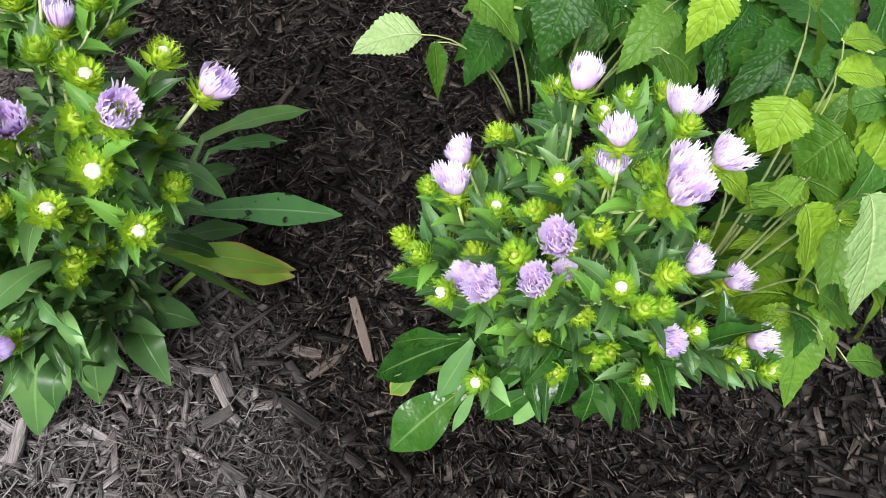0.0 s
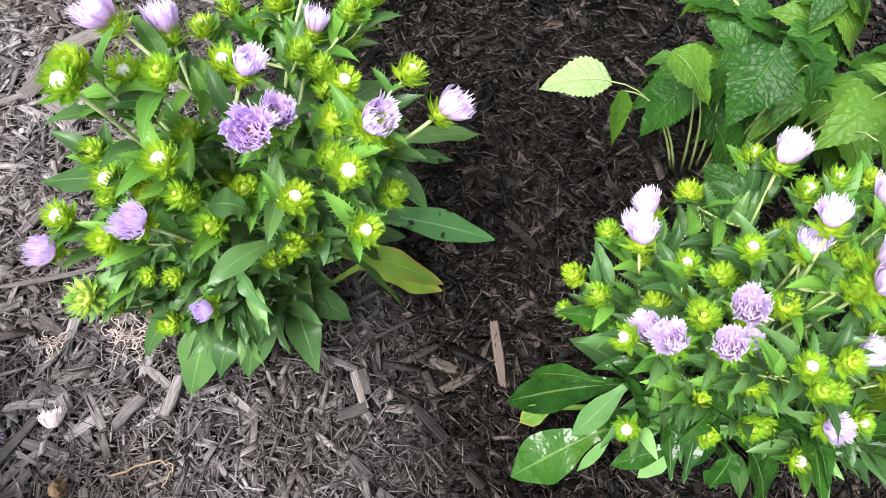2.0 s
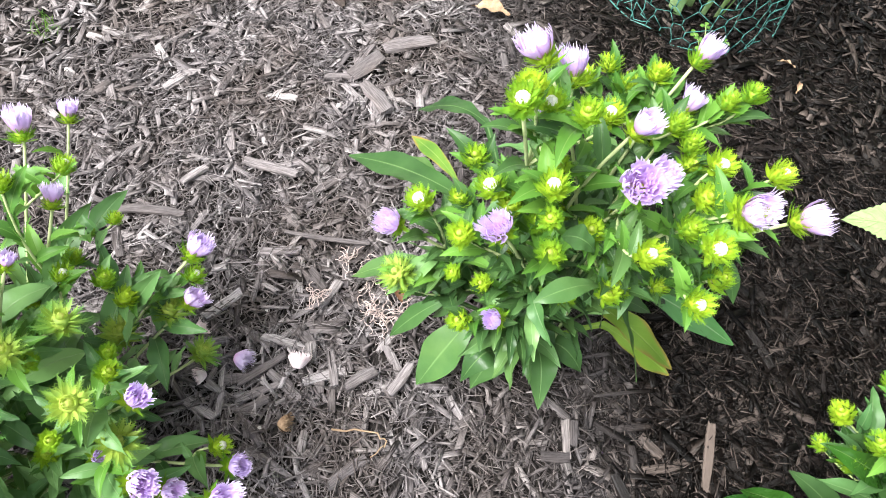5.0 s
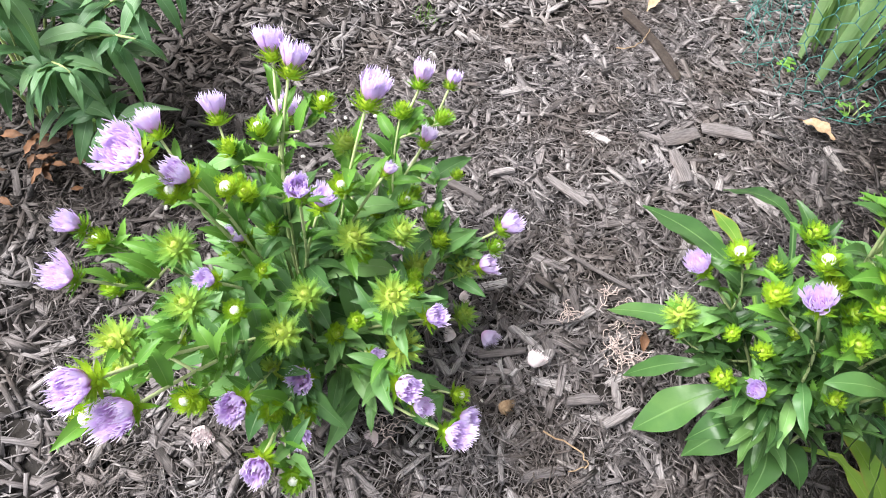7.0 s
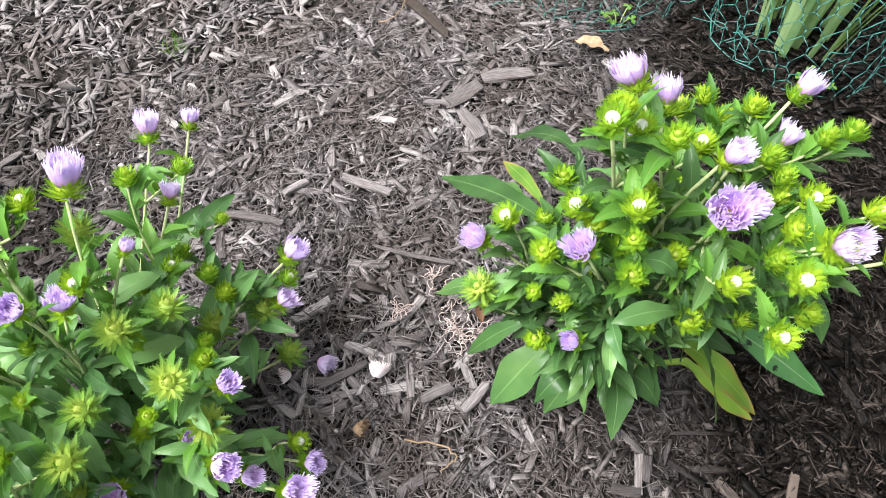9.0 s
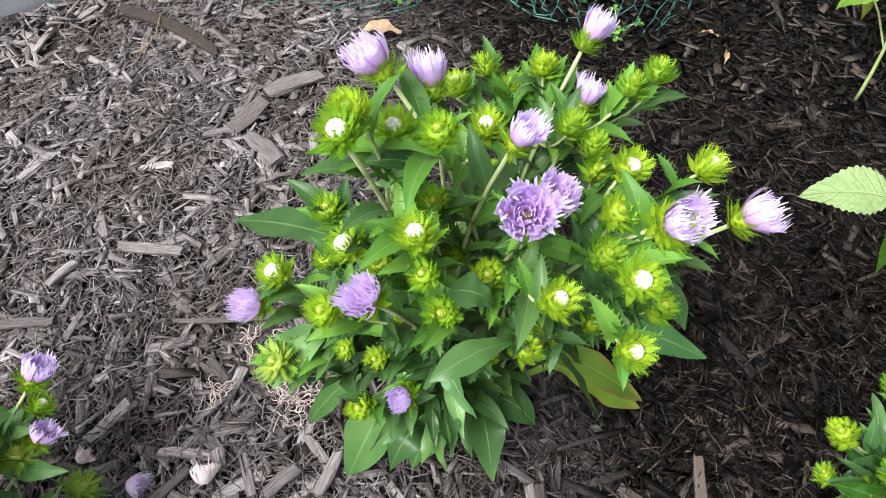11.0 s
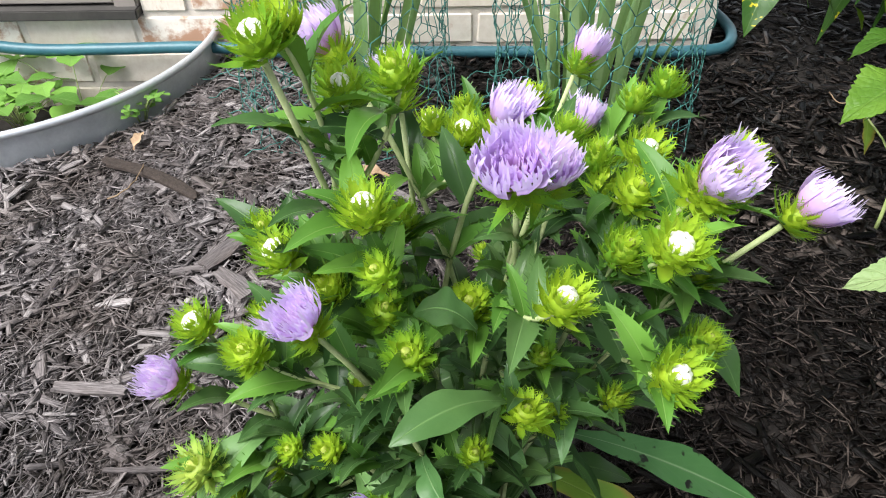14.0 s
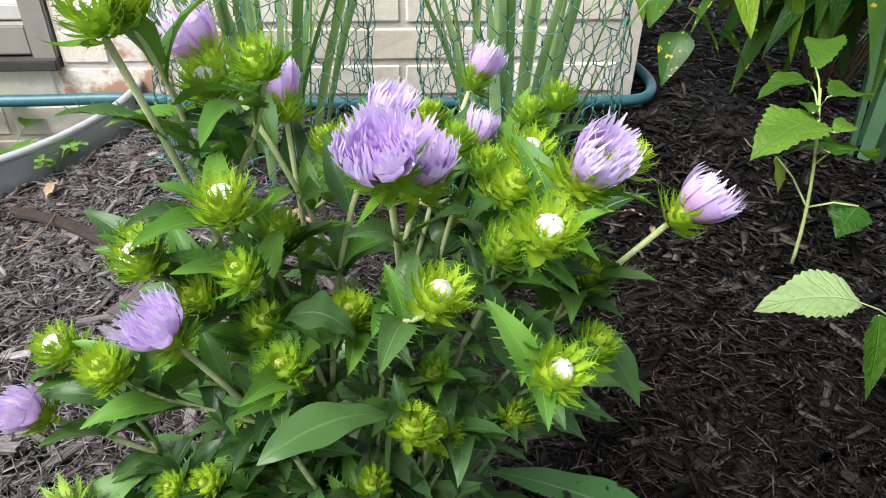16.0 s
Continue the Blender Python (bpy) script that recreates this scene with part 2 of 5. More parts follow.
def mulch_material(name, lift):
    m, nt, b = material(name, 0.62, 0.3)
    geo = nt.nodes.new("ShaderNodeNewGeometry")
    grain = noise_tex(nt, 1.0, 4.0, 0.65, "UV", (45.0, 650.0, 1.0))
    blot = noise_tex(nt, 70.0, 4.0)
    rnd = geo.outputs["Random Per Island"]
    info = nt.nodes.new("ShaderNodeObjectInfo")
    pick = maths(nt, "FRACT", maths(nt, "ADD", rnd, info.outputs["Random"]))
    fac = maths(nt, "ADD", maths(nt, "MULTIPLY", pick, 0.85), maths(nt, "MULTIPLY", blot, 0.28))
    dry = ramp(nt, maths(nt, "SUBTRACT", fac, lift), [(0.1, (0.060, 0.053, 0.054)), (0.4, (0.182, 0.163, 0.166)), (0.75, (0.298, 0.270, 0.273)), (1.0, (0.46, 0.43, 0.43))])
    # wet wood, darkened further to near black to carry the plants' shade
    damp_shaded = ramp(nt, maths(nt, "ADD", fac, lift), [(0.1, (0.0014, 0.0011, 0.0009)), (0.5, (0.0052, 0.0039, 0.0033)), (0.8, (0.018, 0.0138, 0.012)), (1.0, (0.13, 0.105, 0.092))])
    hue = noise_tex(nt, 9.0, 3.0)
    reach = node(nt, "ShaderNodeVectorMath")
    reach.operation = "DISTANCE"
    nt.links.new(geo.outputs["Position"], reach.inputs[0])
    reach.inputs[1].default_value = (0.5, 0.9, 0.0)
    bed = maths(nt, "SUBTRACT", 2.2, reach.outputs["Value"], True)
    dry = mix(nt, ramp(nt, hue, [(0.42, (0, 0, 0)), (0.62, (0.45, 0.45, 0.45))]), dry, (0.13, 0.098, 0.080))
    # damp, fresher mulch on this side of the bed, its shade painted into the colour
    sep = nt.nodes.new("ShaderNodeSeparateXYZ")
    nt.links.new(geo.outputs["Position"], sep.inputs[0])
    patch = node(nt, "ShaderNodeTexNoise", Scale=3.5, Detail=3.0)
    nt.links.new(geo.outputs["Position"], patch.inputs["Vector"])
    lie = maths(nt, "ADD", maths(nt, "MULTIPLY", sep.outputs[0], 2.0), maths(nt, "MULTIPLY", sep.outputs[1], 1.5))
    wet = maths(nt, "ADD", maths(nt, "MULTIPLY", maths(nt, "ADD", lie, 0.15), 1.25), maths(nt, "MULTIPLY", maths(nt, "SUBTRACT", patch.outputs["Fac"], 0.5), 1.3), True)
    # a second patch, browner, round the shrub: damp mulch with the shrub's shade painted in
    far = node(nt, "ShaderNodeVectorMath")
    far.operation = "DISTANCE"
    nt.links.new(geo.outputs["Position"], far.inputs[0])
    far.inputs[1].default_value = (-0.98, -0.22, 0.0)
    moist_shaded = maths(nt, "ADD", maths(nt, "SUBTRACT", 1.55, maths(nt, "MULTIPLY", far.outputs["Value"], 3.2)), maths(nt, "MULTIPLY", maths(nt, "SUBTRACT", patch.outputs["Fac"], 0.5), 1.6), True)
    dry = mix(nt, maths(nt, "MULTIPLY", moist_shaded, 0.8), dry, mix(nt, 0.5, damp_shaded, (0.034, 0.021, 0.014)))
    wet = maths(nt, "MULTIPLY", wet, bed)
    col = mix(nt, wet, dry, damp_shaded)
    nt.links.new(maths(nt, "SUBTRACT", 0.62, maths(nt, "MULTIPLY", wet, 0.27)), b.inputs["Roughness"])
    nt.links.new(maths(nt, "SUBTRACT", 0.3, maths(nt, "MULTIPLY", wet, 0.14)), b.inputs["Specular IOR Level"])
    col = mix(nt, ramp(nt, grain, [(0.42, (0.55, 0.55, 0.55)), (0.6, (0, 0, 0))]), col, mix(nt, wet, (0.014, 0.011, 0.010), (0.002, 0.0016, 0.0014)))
    nt.links.new(col, b.inputs["Base Color"])
    bump(nt, b, maths(nt, "ADD", grain, maths(nt, "MULTIPLY", blot, 0.8)), 0.9, 0.002)
    return m


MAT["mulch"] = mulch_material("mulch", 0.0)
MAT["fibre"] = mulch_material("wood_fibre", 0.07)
MAT["bark"] = plain("bark", (0.022, 0.015, 0.012), (0.110, 0.084, 0.070), 30.0, 0.75, relief=0.7, distance=0.002, stretch=(8.0, 160.0, 60.0), objrandom=0.5)
MAT["soil"] = plain("soil", (0.007, 0.0055, 0.0048), (0.026, 0.021, 0.018), 40.0, 0.9, relief=0.8, distance=0.006)
MAT["galvanised"] = plain("galvanised", (0.50, 0.53, 0.57), (0.68, 0.71, 0.75), 30.0, 0.45, metal=0.55, relief=0.1)
MAT["hose"] = plain("hose", (0.025, 0.095, 0.125), (0.05, 0.155, 0.19), 30.0, 0.38, relief=0.1)
MAT["wire"] = plain("wire", (0.030, 0.125, 0.110), (0.070, 0.23, 0.20), 200.0, 0.4)
MAT["mortar"] = plain("mortar", (0.58, 0.52, 0.46), (0.72, 0.66, 0.60), 60.0, 0.9, relief=0.7, distance=0.003)
MAT["frame"] = plain("window_frame_paint", (0.26, 0.232, 0.212), (0.34, 0.31, 0.285), 8.0, 0.45, relief=0.05)
MAT["sash"] = plain("sash_paint", (0.48, 0.46, 0.44), (0.60, 0.58, 0.55), 8.0, 0.4, relief=0.05)
MAT["dark_gap"] = plain("dark_gap", (0.03, 0.028, 0.027), (0.07, 0.065, 0.06), 20.0, 0.7)
MAT["stone"] = plain("gravel_stone", (0.35, 0.33, 0.31), (0.6, 0.57, 0.53), 90.0, 0.8, objrandom=0.4)


def brick_material(name, bare_from):
    m, nt, b = material(name, 0.85, 0.3)
    info = nt.nodes.new("ShaderNodeObjectInfo")
    geo = nt.nodes.new("ShaderNodeNewGeometry")
    n1 = noise_tex(nt, 14.0, 6.0, 0.65)
    n2 = noise_tex(nt, 90.0, 4.0)
    pick = maths(nt, "FRACT", maths(nt, "ADD", info.outputs["Random"], geo.outputs["Random Per Island"]))
    base = ramp(nt, maths(nt, "ADD", maths(nt, "MULTIPLY", n2, 0.6), maths(nt, "MULTIPLY", pick, 0.4)),
                [(0.25, (0.66, 0.58, 0.49)), (0.6, (0.80, 0.73, 0.65)), (0.9, (0.87, 0.82, 0.75))])
    bare = maths(nt, "ADD", n1, maths(nt, "MULTIPLY", pick, 0.12))
    col = mix(nt, ramp(nt, bare, [(bare_from, (0, 0, 0)), (bare_from + 0.1, (1, 1, 1))]), base, (0.46, 0.27, 0.18))
    nt.links.new(col, b.inputs["Base Color"])
    bump(nt, b, maths(nt, "ADD", n1, n2), 0.5, 0.002)
    return m


MAT["brick"] = brick_material("brick", 0.64)
MAT["brick_bare"] = brick_material("brick_bare", 0.55)


def glass_material():
    m, _, b = material("window_glass", 0.05, 0.8)
    b.inputs["Base Color"].default_value = (0.10, 0.12, 0.13, 1)
    return m


MAT["glass"] = glass_material()

# ---- mesh helpers ----


class Build:
    """Gathers strips and tubes into one mesh with UVs."""

    def __init__(self):
        self.v, self.f, self.uv = [], [], []

    def add(self, verts, faces, uvs):
        k = len(self.v)
        self.v += [tuple(p) for p in verts]
        self.uv += uvs
        self.f += [tuple(i + k for i in f) for f in faces]

    def strip(self, line, sides, widths, cup=0.0, ups=None, u=(0.0, 1.0), v=(0.0, 1.0), across=2):
        """A blade along a line of points; sides: unit vectors across it; cup lifts its edges."""
        verts, uvs, faces = [], [], []
        n = len(line)
        for i, (p, s, w) in enumerate(zip(line, sides, widths)):
            up = ups[i] if ups else Vector((0, 0, 1))
            for j in range(across + 1):
                a = 2 * j / across - 1
                verts.append(p + s * (a * w / 2) + up * (abs(a) ** 1.5 * cup * w))
                uvs.append((u[0] + (u[1] - u[0]) * j / across, v[0] + (v[1] - v[0]) * i / (n - 1)))
        c = across + 1
        for i in range(n - 1):
            for j in range(across):
                q = i * c + j
                faces.append((q, q + 1, q + c + 1, q + c))
        self.add(verts, faces, uvs)

    def tube(self, line, radii, sides=6, v=(0.0, 1.0)):
        verts, uvs, faces = [], [], []
        n = len(line)
        for i, p in enumerate(line):
            d = (line[min(i + 1, n - 1)] - line[max(i - 1, 0)]).normalized()
            a = d.cross(Vector((0.31, 0.17, 0.93)) if abs(d.z) < 0.9 else Vector((1, 0.2, 0))).normalized()
            b = d.cross(a)
            for j in range(sides):
                t = 2 * math.pi * j / sides
                verts.append(p + (a * math.cos(t) + b * math.sin(t)) * radii[i])
                uvs.append((j / sides, v[0] + (v[1] - v[0]) * i / (n - 1)))
        for i in range(n - 1):
            for j in range(sides):
                k = (j + 1) % sides
                faces.append((i * sides + j, i * sides + k, (i + 1) * sides + k, (i + 1) * sides + j))
        faces.append(tuple(range(sides))[::-1])
        faces.append(tuple(range((n - 1) * sides, n * sides)))
        self.add(verts, faces, uvs)

    def mesh(self, name, mat, smooth=True):
        me = bpy.data.meshes.new(name)
        me.from_pydata(self.v, [], self.f)
        layer = me.uv_layers.new(name="UVMap")
        idx = np.zeros(len(me.loops), dtype=np.int32)
        me.loops.foreach_get("vertex_index", idx)
        layer.data.foreach_set("uv", np.array(self.uv, dtype=np.float32)[idx].ravel())
        if smooth:
            me.polygons.foreach_set("use_smooth", [True] * len(me.polygons))
        me.materials.append(mat)
        me.update()
        return me


def part(name, data, parent, m=None, label=""):
    """Links a mesh as one part under a thing."""
    ob = new(name, data)
    ob.parent = parent
    if m is not None:
        ob.matrix_basis = m
    if label:
        ob["label"] = label
    return ob


def holder(name, at, label, category, group=""):
    e = new(name)
    e.empty_display_size = 0.05
    e.location = at
    return tagged(e, label, category, group)


def bezier(a, b, c, n):
    return [a * (1 - t) ** 2 + b * (2 * t * (1 - t)) + c * t * t for t in (i / (n - 1) for i in range(n))]


def facing(at, way, spin=0.0, size=1.0):
    q = Vector(way).to_track_quat("Z", "Y")
    return Matrix.Translation(at) @ q.to_matrix().to_4x4() @ Matrix.Rotation(spin, 4, "Z") @ Matrix.Diagonal((size, size, size, 1))


def blade_profile(s, belly, base=0.12):
    """Width of a lance-shaped leaf at s, 1 at its broadest."""
    if s < belly:
        k = s / belly
        return base + (1 - base) * (k * k * (3 - 2 * k))
    k = (s - belly) / (1 - belly)
    return max(0.02, (1 - k ** 1.7))


def leaf_blade(a, c, b, width, belly=0.55, fold=0.10, roll=0.0, wave=0.0, n=14, base=0.14, teeth=0.0, seed=0, across=4):
    """A leaf from a, arching by c, to its tip b."""
    rng = random.Random(seed)
    g = Build()
    line = bezier(Vector(a), Vector(c), Vector(b), n)
    sides, ups, widths = [], [], []
    ph = rng.uniform(0, 6)
    for i, p in enumerate(line):
        s = i / (n - 1)
        d = (line[min(i + 1, n - 1)] - line[max(i - 1, 0)]).normalized()
        side = d.cross(Vector((0, 0, 1)))
        side = side.normalized() if side.length > 0.05 else Vector((1, 0, 0))
        up = side.cross(d).normalized()
        r = roll * s + 0.12 * math.sin(ph + 3 * s)
        side, up = side * math.cos(r) + up * math.sin(r), up * math.cos(r) - side * math.sin(r)
        sides.append(side)
        ups.append(up)
        w = width * blade_profile(s, belly, base)
        if teeth:
            # rounded base
            w = width * (max(0.06, min(1.0, s / belly)) ** 0.5 if s < belly else max(0.02, 1 - ((s - belly) / (1 - belly)) ** 1.5))
        widths.append(w)
    g.strip(line, sides, widths, fold, ups, across=across)
    if teeth:
        # saw-toothed edge
        for i in range(1, n - 1):
            k = i * (across + 1)
            push = sides[i] * (widths[i] * teeth * ((i % 3) * 0.6 - 0.5 + rng.uniform(-0.25, 0.25)))
            g.v[k] = tuple(Vector(g.v[k]) - push)
            g.v[k + across] = tuple(Vector(g.v[k + across]) + push)
    if wave:
        c1 = across + 1
        for i in range(n):
            for j in (0, across):
                k = i * c1 + j
                g.v[k] = tuple(Vector(g.v[k]) + ups[i] * wave * width * math.sin(19.0 * i / n + ph + j))
    return g


def flared(angle, r0, z0, length, t0, t1, n, curl=1.0):
    """Points of a bract or floret that leaves the axis at t0 and ends at t1 (radians from the axis)."""
    out, r, z = [], r0, z0
    for i in range(n):
        out.append(Vector((r * math.cos(angle), r * math.sin(angle), z)))
        t = t0 + (t1 - t0) * (i / (n - 1)) ** curl
        r += math.sin(t) * length / (n - 1)
        z += math.cos(t) * length / (n - 1)
    return out


def bract(g, rng, angle, r0, z0, length, width, t0, t1, spines=6, n=6, comb=1.0):
    """One green bract, lance-shaped, with a comb of soft spines along its edges."""
    line = flared(angle, r0, z0, length, t0, t1, n)
    side = Vector((-math.sin(angle), math.cos(angle), 0))
    out = Vector((math.cos(angle), math.sin(angle), 0))
    tw = rng.uniform(-0.35, 0.35)
    side = (side * math.cos(tw) + Vector((0, 0, 1)) * math.sin(tw)).normalized()
    widths = [width * k for k in (0.62, 0.95, 1.0, 0.72, 0.36, 0.04)]
    g.strip(line, [side] * n, widths, 0.2, [(Vector((0, 0, 1)) - out * 0.6).normalized()] * n)
    for e in (-1, 1):
        for k in range(spines):
            s = 0.16 + 0.76 * (k + rng.uniform(-0.2, 0.2)) / max(1, spines - 1)
            s = min(0.95, max(0.08, s))
            i = min(n - 2, int(s * (n - 1)))
            f = s * (n - 1) - i
            p = line[i].lerp(line[i + 1], f) + side * (e * 0.5 * (widths[i] * (1 - f) + widths[i + 1] * f))
            d = (line[i + 1] - line[i]).normalized()
            tip = p + (side * e * 0.9 + d * 0.9 + Vector((0, 0, rng.uniform(-0.15, 0.45)))).normalized() * rng.uniform(0.0019, 0.0036) * comb
            w = d * 0.00036
            g.add([p - w, p + w, tip], [(0, 1, 2)], [(0, s), (1, s), (0.5, s)])


def floret(g, rng, angle, r0, z0, length, width, t0, t1, ring, lobes=5, split=0.66):
    """One strap-shaped floret, cut into narrow teeth at its end."""
    n = 5
    line = flared(angle, r0, z0, length * split, t0, t1, n)
    side = Vector((-math.sin(angle), math.cos(angle), 0))
    out = Vector((math.cos(angle), math.sin(angle), 0))
    lean = rng.uniform(-0.3, 0.3)
    side = (side + out * lean).normalized()
    up = (Vector((0, 0, 1)) - out * 0.7).normalized()
    g.strip(line, [side] * n, [width * k for k in (0.35, 0.55, 0.78, 0.95, 1.0)], 0.16, [up] * n, (ring, ring), (0, split), 2)
    tip = line[-1]
    for k in range(lobes):
        f = (k + 0.5) / lobes - 0.5
        t = t1 + rng.uniform(-0.22, 0.22)
        d0 = (out * math.sin(t) + Vector((0, 0, 1)) * math.cos(t))
        d = (d0 + side * (f * 0.45 + rng.uniform(-0.10, 0.10))).normalized()
        a = tip + side * (f * width) + up * (abs(2 * f) ** 1.5 * 0.16 * width)
        L = length * (1 - split) * rng.uniform(0.55, 1.2) * (1.0 - 0.3 * abs(f))
        curl = up * rng.uniform(-0.35, 0.9) * L
        bow = side * rng.uniform(-0.10, 0.10) * L
        pts = [a - d * L * 0.15, a + d * L * 0.5 + bow, a + d * L + curl * 0.6]
        g.strip(pts, [side] * 3, [width / lobes * 1.15, width / lobes * 0.95, width / lobes * 0.3], 0.1, [up] * 3, (ring, ring), (split, 1.0), 1)


def involucre(seed, leafy=7, leaf_len=0.019, leaf_wide=0.0056, spread=0.45, rings=3, length=0.0115, wide=0.0030, globe=0.0066, mouth=0.0048):
    """The globe of spiny green bracts of a head, with a ruff of leafy bracts beneath.
    spread: the angle from the axis at which the tips of the leafy bracts end."""
    rng = random.Random(seed)
    g = Build()
    mid, tall = 0.0085, 1.1
    turns = [0.25, 0.6, 1.0, 1.4, 1.8, 2.2]
    g.tube([Vector((0, 0, mid - globe * tall * math.cos(t))) for t in turns], [globe * math.sin(t) for t in turns], 9)
    for w in range(rings):
        f = w / max(1, rings - 1)
        t = 0.95 + 0.95 * f
        count = 9 + w
        for k in range(count):
            a = 2 * math.pi * (k + 0.5 * (w % 2) + rng.uniform(-0.25, 0.25)) / count
            t0 = 1.15 - 0.5 * f + 0.25 * spread + rng.uniform(-0.15, 0.15)
            t1 = spread * (0.95 - 0.55 * f) + rng.uniform(-0.3, 0.3)
            bract(g, rng, a, globe * math.sin(t) * 0.96, mid - globe * tall * math.cos(t), length * (1.1 - 0.28 * f) * rng.uniform(0.8, 1.2), wide * rng.uniform(0.8, 1.2), t0, t1, 5)
    # a collar of short narrow bracts that lean over the closed florets
    if mouth:
        for k in range(12):
            a = 2 * math.pi * (k + rng.uniform(-0.3, 0.3)) / 12
            bract(g, rng, a, mouth + 0.0006, 0.0126, 0.0062 * rng.uniform(0.75, 1.3), 0.0019, 0.35, -0.55 + rng.uniform(-0.3, 0.4), 3, comb=0.6)
    for k in range(leafy):
        a = 2 * math.pi * (k + rng.uniform(-0.35, 0.35)) / max(1, leafy)
        t0 = 1.40 + rng.uniform(-0.2, 0.25)
        bract(g, rng, a, 0.003, 0.0008, leaf_len * rng.uniform(0.7, 1.3), leaf_wide * rng.uniform(0.8, 1.2), t0, spread + rng.uniform(-0.35, 0.5), 7)
    return g


def flower_petals(seed, t0, t1, size=1.0):
    """Florets of a head, leaving its axis at t0 and ending at t1: a brush, a goblet or a loose cup round a purple centre."""
    rng = random.Random(seed)
    g = Build()
    one_side = rng.uniform(0, 6.28)
    for count, r0, length, width, k, ring in ((11, 0.0052, 0.0262, 0.0088, 1.0, 0.0), (11, 0.0046, 0.0250, 0.0080, 0.84, 0.03), (10, 0.0038, 0.0232, 0.0066, 0.66, 0.18), (10, 0.0030, 0.0204, 0.0050, 0.5, 0.45), (12, 0.0022, 0.0178, 0.0032, 0.36, 0.75), (12, 0.0012, 0.0155, 0.0022, 0.2, 1.0)):
        for i in range(count):
            a = 2 * math.pi * (i + rng.uniform(-0.42, 0.42)) / count
            e = t1 + rng.uniform(-0.24, 0.24) + 0.14 * math.cos(a - one_side)
            L = length * size * rng.uniform(0.80, 1.12) * (1 + 0.07 * math.cos(a - one_side))
            floret(g, rng, a, r0, 0.010, L, width * rng.uniform(0.85, 1.15), t0 * k * rng.uniform(0.85, 1.15), e * (0.45 + 0.55 * k), ring, 5 if ring < 0.3 else 4 if ring < 0.7 else 2, rng.uniform(0.62, 0.76))
    return g


def dome(radius, height, z0, petals, seed):
    """The closed florets of a head about to open, laid over one another with creases between."""
    rng = random.Random(seed)
    g = Build()
    for w in range(2):
        for i in range(petals):
            a = 2 * math.pi * (i + 0.5 * w + rng.uniform(-0.15, 0.15)) / petals
            pts, ws = [], []
            for k in range(5):
                t = k / 4
                r = radius * (1.0 - 0.22 * w) * math.cos(t * 1.45) * rng.uniform(0.93, 1.05)
                pts.append(Vector((r * math.cos(a), r * math.sin(a), z0 + height * (1 + 0.12 * w) * math.sin(t * 1.5) * rng.uniform(0.94, 1.06))))
                ws.append(1.9 * math.pi * max(r, 0.0006) / petals)
            s = Vector((-math.sin(a), math.cos(a), 0))
            out = Vector((math.cos(a), math.sin(a), 0.6)).normalized()
            g.strip(pts, [s] * 5, ws, -0.22, [out] * 5)
    turns = [0.05, 0.5, 0.9, 1.3, 1.55]
    g.tube([Vector((0, 0, z0 - 0.001 + height * 0.85 * math.sin(t))) for t in turns], [max(0.0003, radius * 0.86 * math.cos(t)) for t in turns], 9)
    return g


VARIANTS = {"flower": [], "white": [], "green": [], "star": []}
for i, (o, e) in enumerate(((0.62, 0.10), (0.80, -0.04), (0.90, 0.06), (0.55, 0.14), (0.72, 0.30), (1.0, 0.20))):
    VARIANTS["flower"].append((involucre(100 + i, 8, 0.0165, 0.0046, 0.70, 3, 0.0098, mouth=0.0).mesh("flower_bracts", MAT["bract"]), flower_petals(200 + i, o, e).mesh("corolla", MAT["petal"])))
for i in range(4):
    VARIANTS["white"].append((involucre(300 + i, 8, 0.0138, 0.0058, 0.14 + 0.10 * i, 3, 0.0104, 0.0032).mesh("bud_bracts", MAT["bract"]), dome(0.0050 + 0.0005 * (i % 3), 0.0046, 0.0114, 11, i).mesh("white_florets", MAT["white_disc"])))
for i in range(4):
    VARIANTS["green"].append((involucre(400 + i, 8, 0.0138, 0.0056, 0.02 + 0.12 * i, 3, 0.0098, 0.0030, mouth=0.0028).mesh("bud_bracts", MAT["bract"]), dome(0.0026, 0.0028, 0.0130, 8, 20 + i).mesh("green_florets", MAT["green_disc"])))
for i in range(4):
    VARIANTS["star"].append((involucre(500 + i, 10, 0.0165, 0.0052, 1.05, 3, 0.0125, 0.0032, 0.0066, 0.0032).mesh("bud_bracts", MAT["bract_star"]), dome(0.0032, 0.0028, 0.0125, 9, 30 + i).mesh("green_florets", MAT["green_disc"])))

PALE = []
for mesh_a, mesh_b in VARIANTS["flower"]:
    mesh_b = mesh_b.copy()
    mesh_b.materials[0] = MAT["petal_pale"]
    PALE.append((mesh_a, mesh_b))

STEM_LEAVES = []
for i in range(8):
    L = 0.028 + 0.007 * i
    STEM_LEAVES.append(leaf_blade((0, 0, 0), (0, L * 0.5, L * 0.25), (0, L, L * (0.1 - 0.1 * (i % 3))), L * (0.32 + 0.03 * (i % 2)), 0.38, 0.20, 0.6 * (-1) ** i, 0.07, 12, 0.45, 0.0, i).mesh("leaf", MAT["leaf"]))
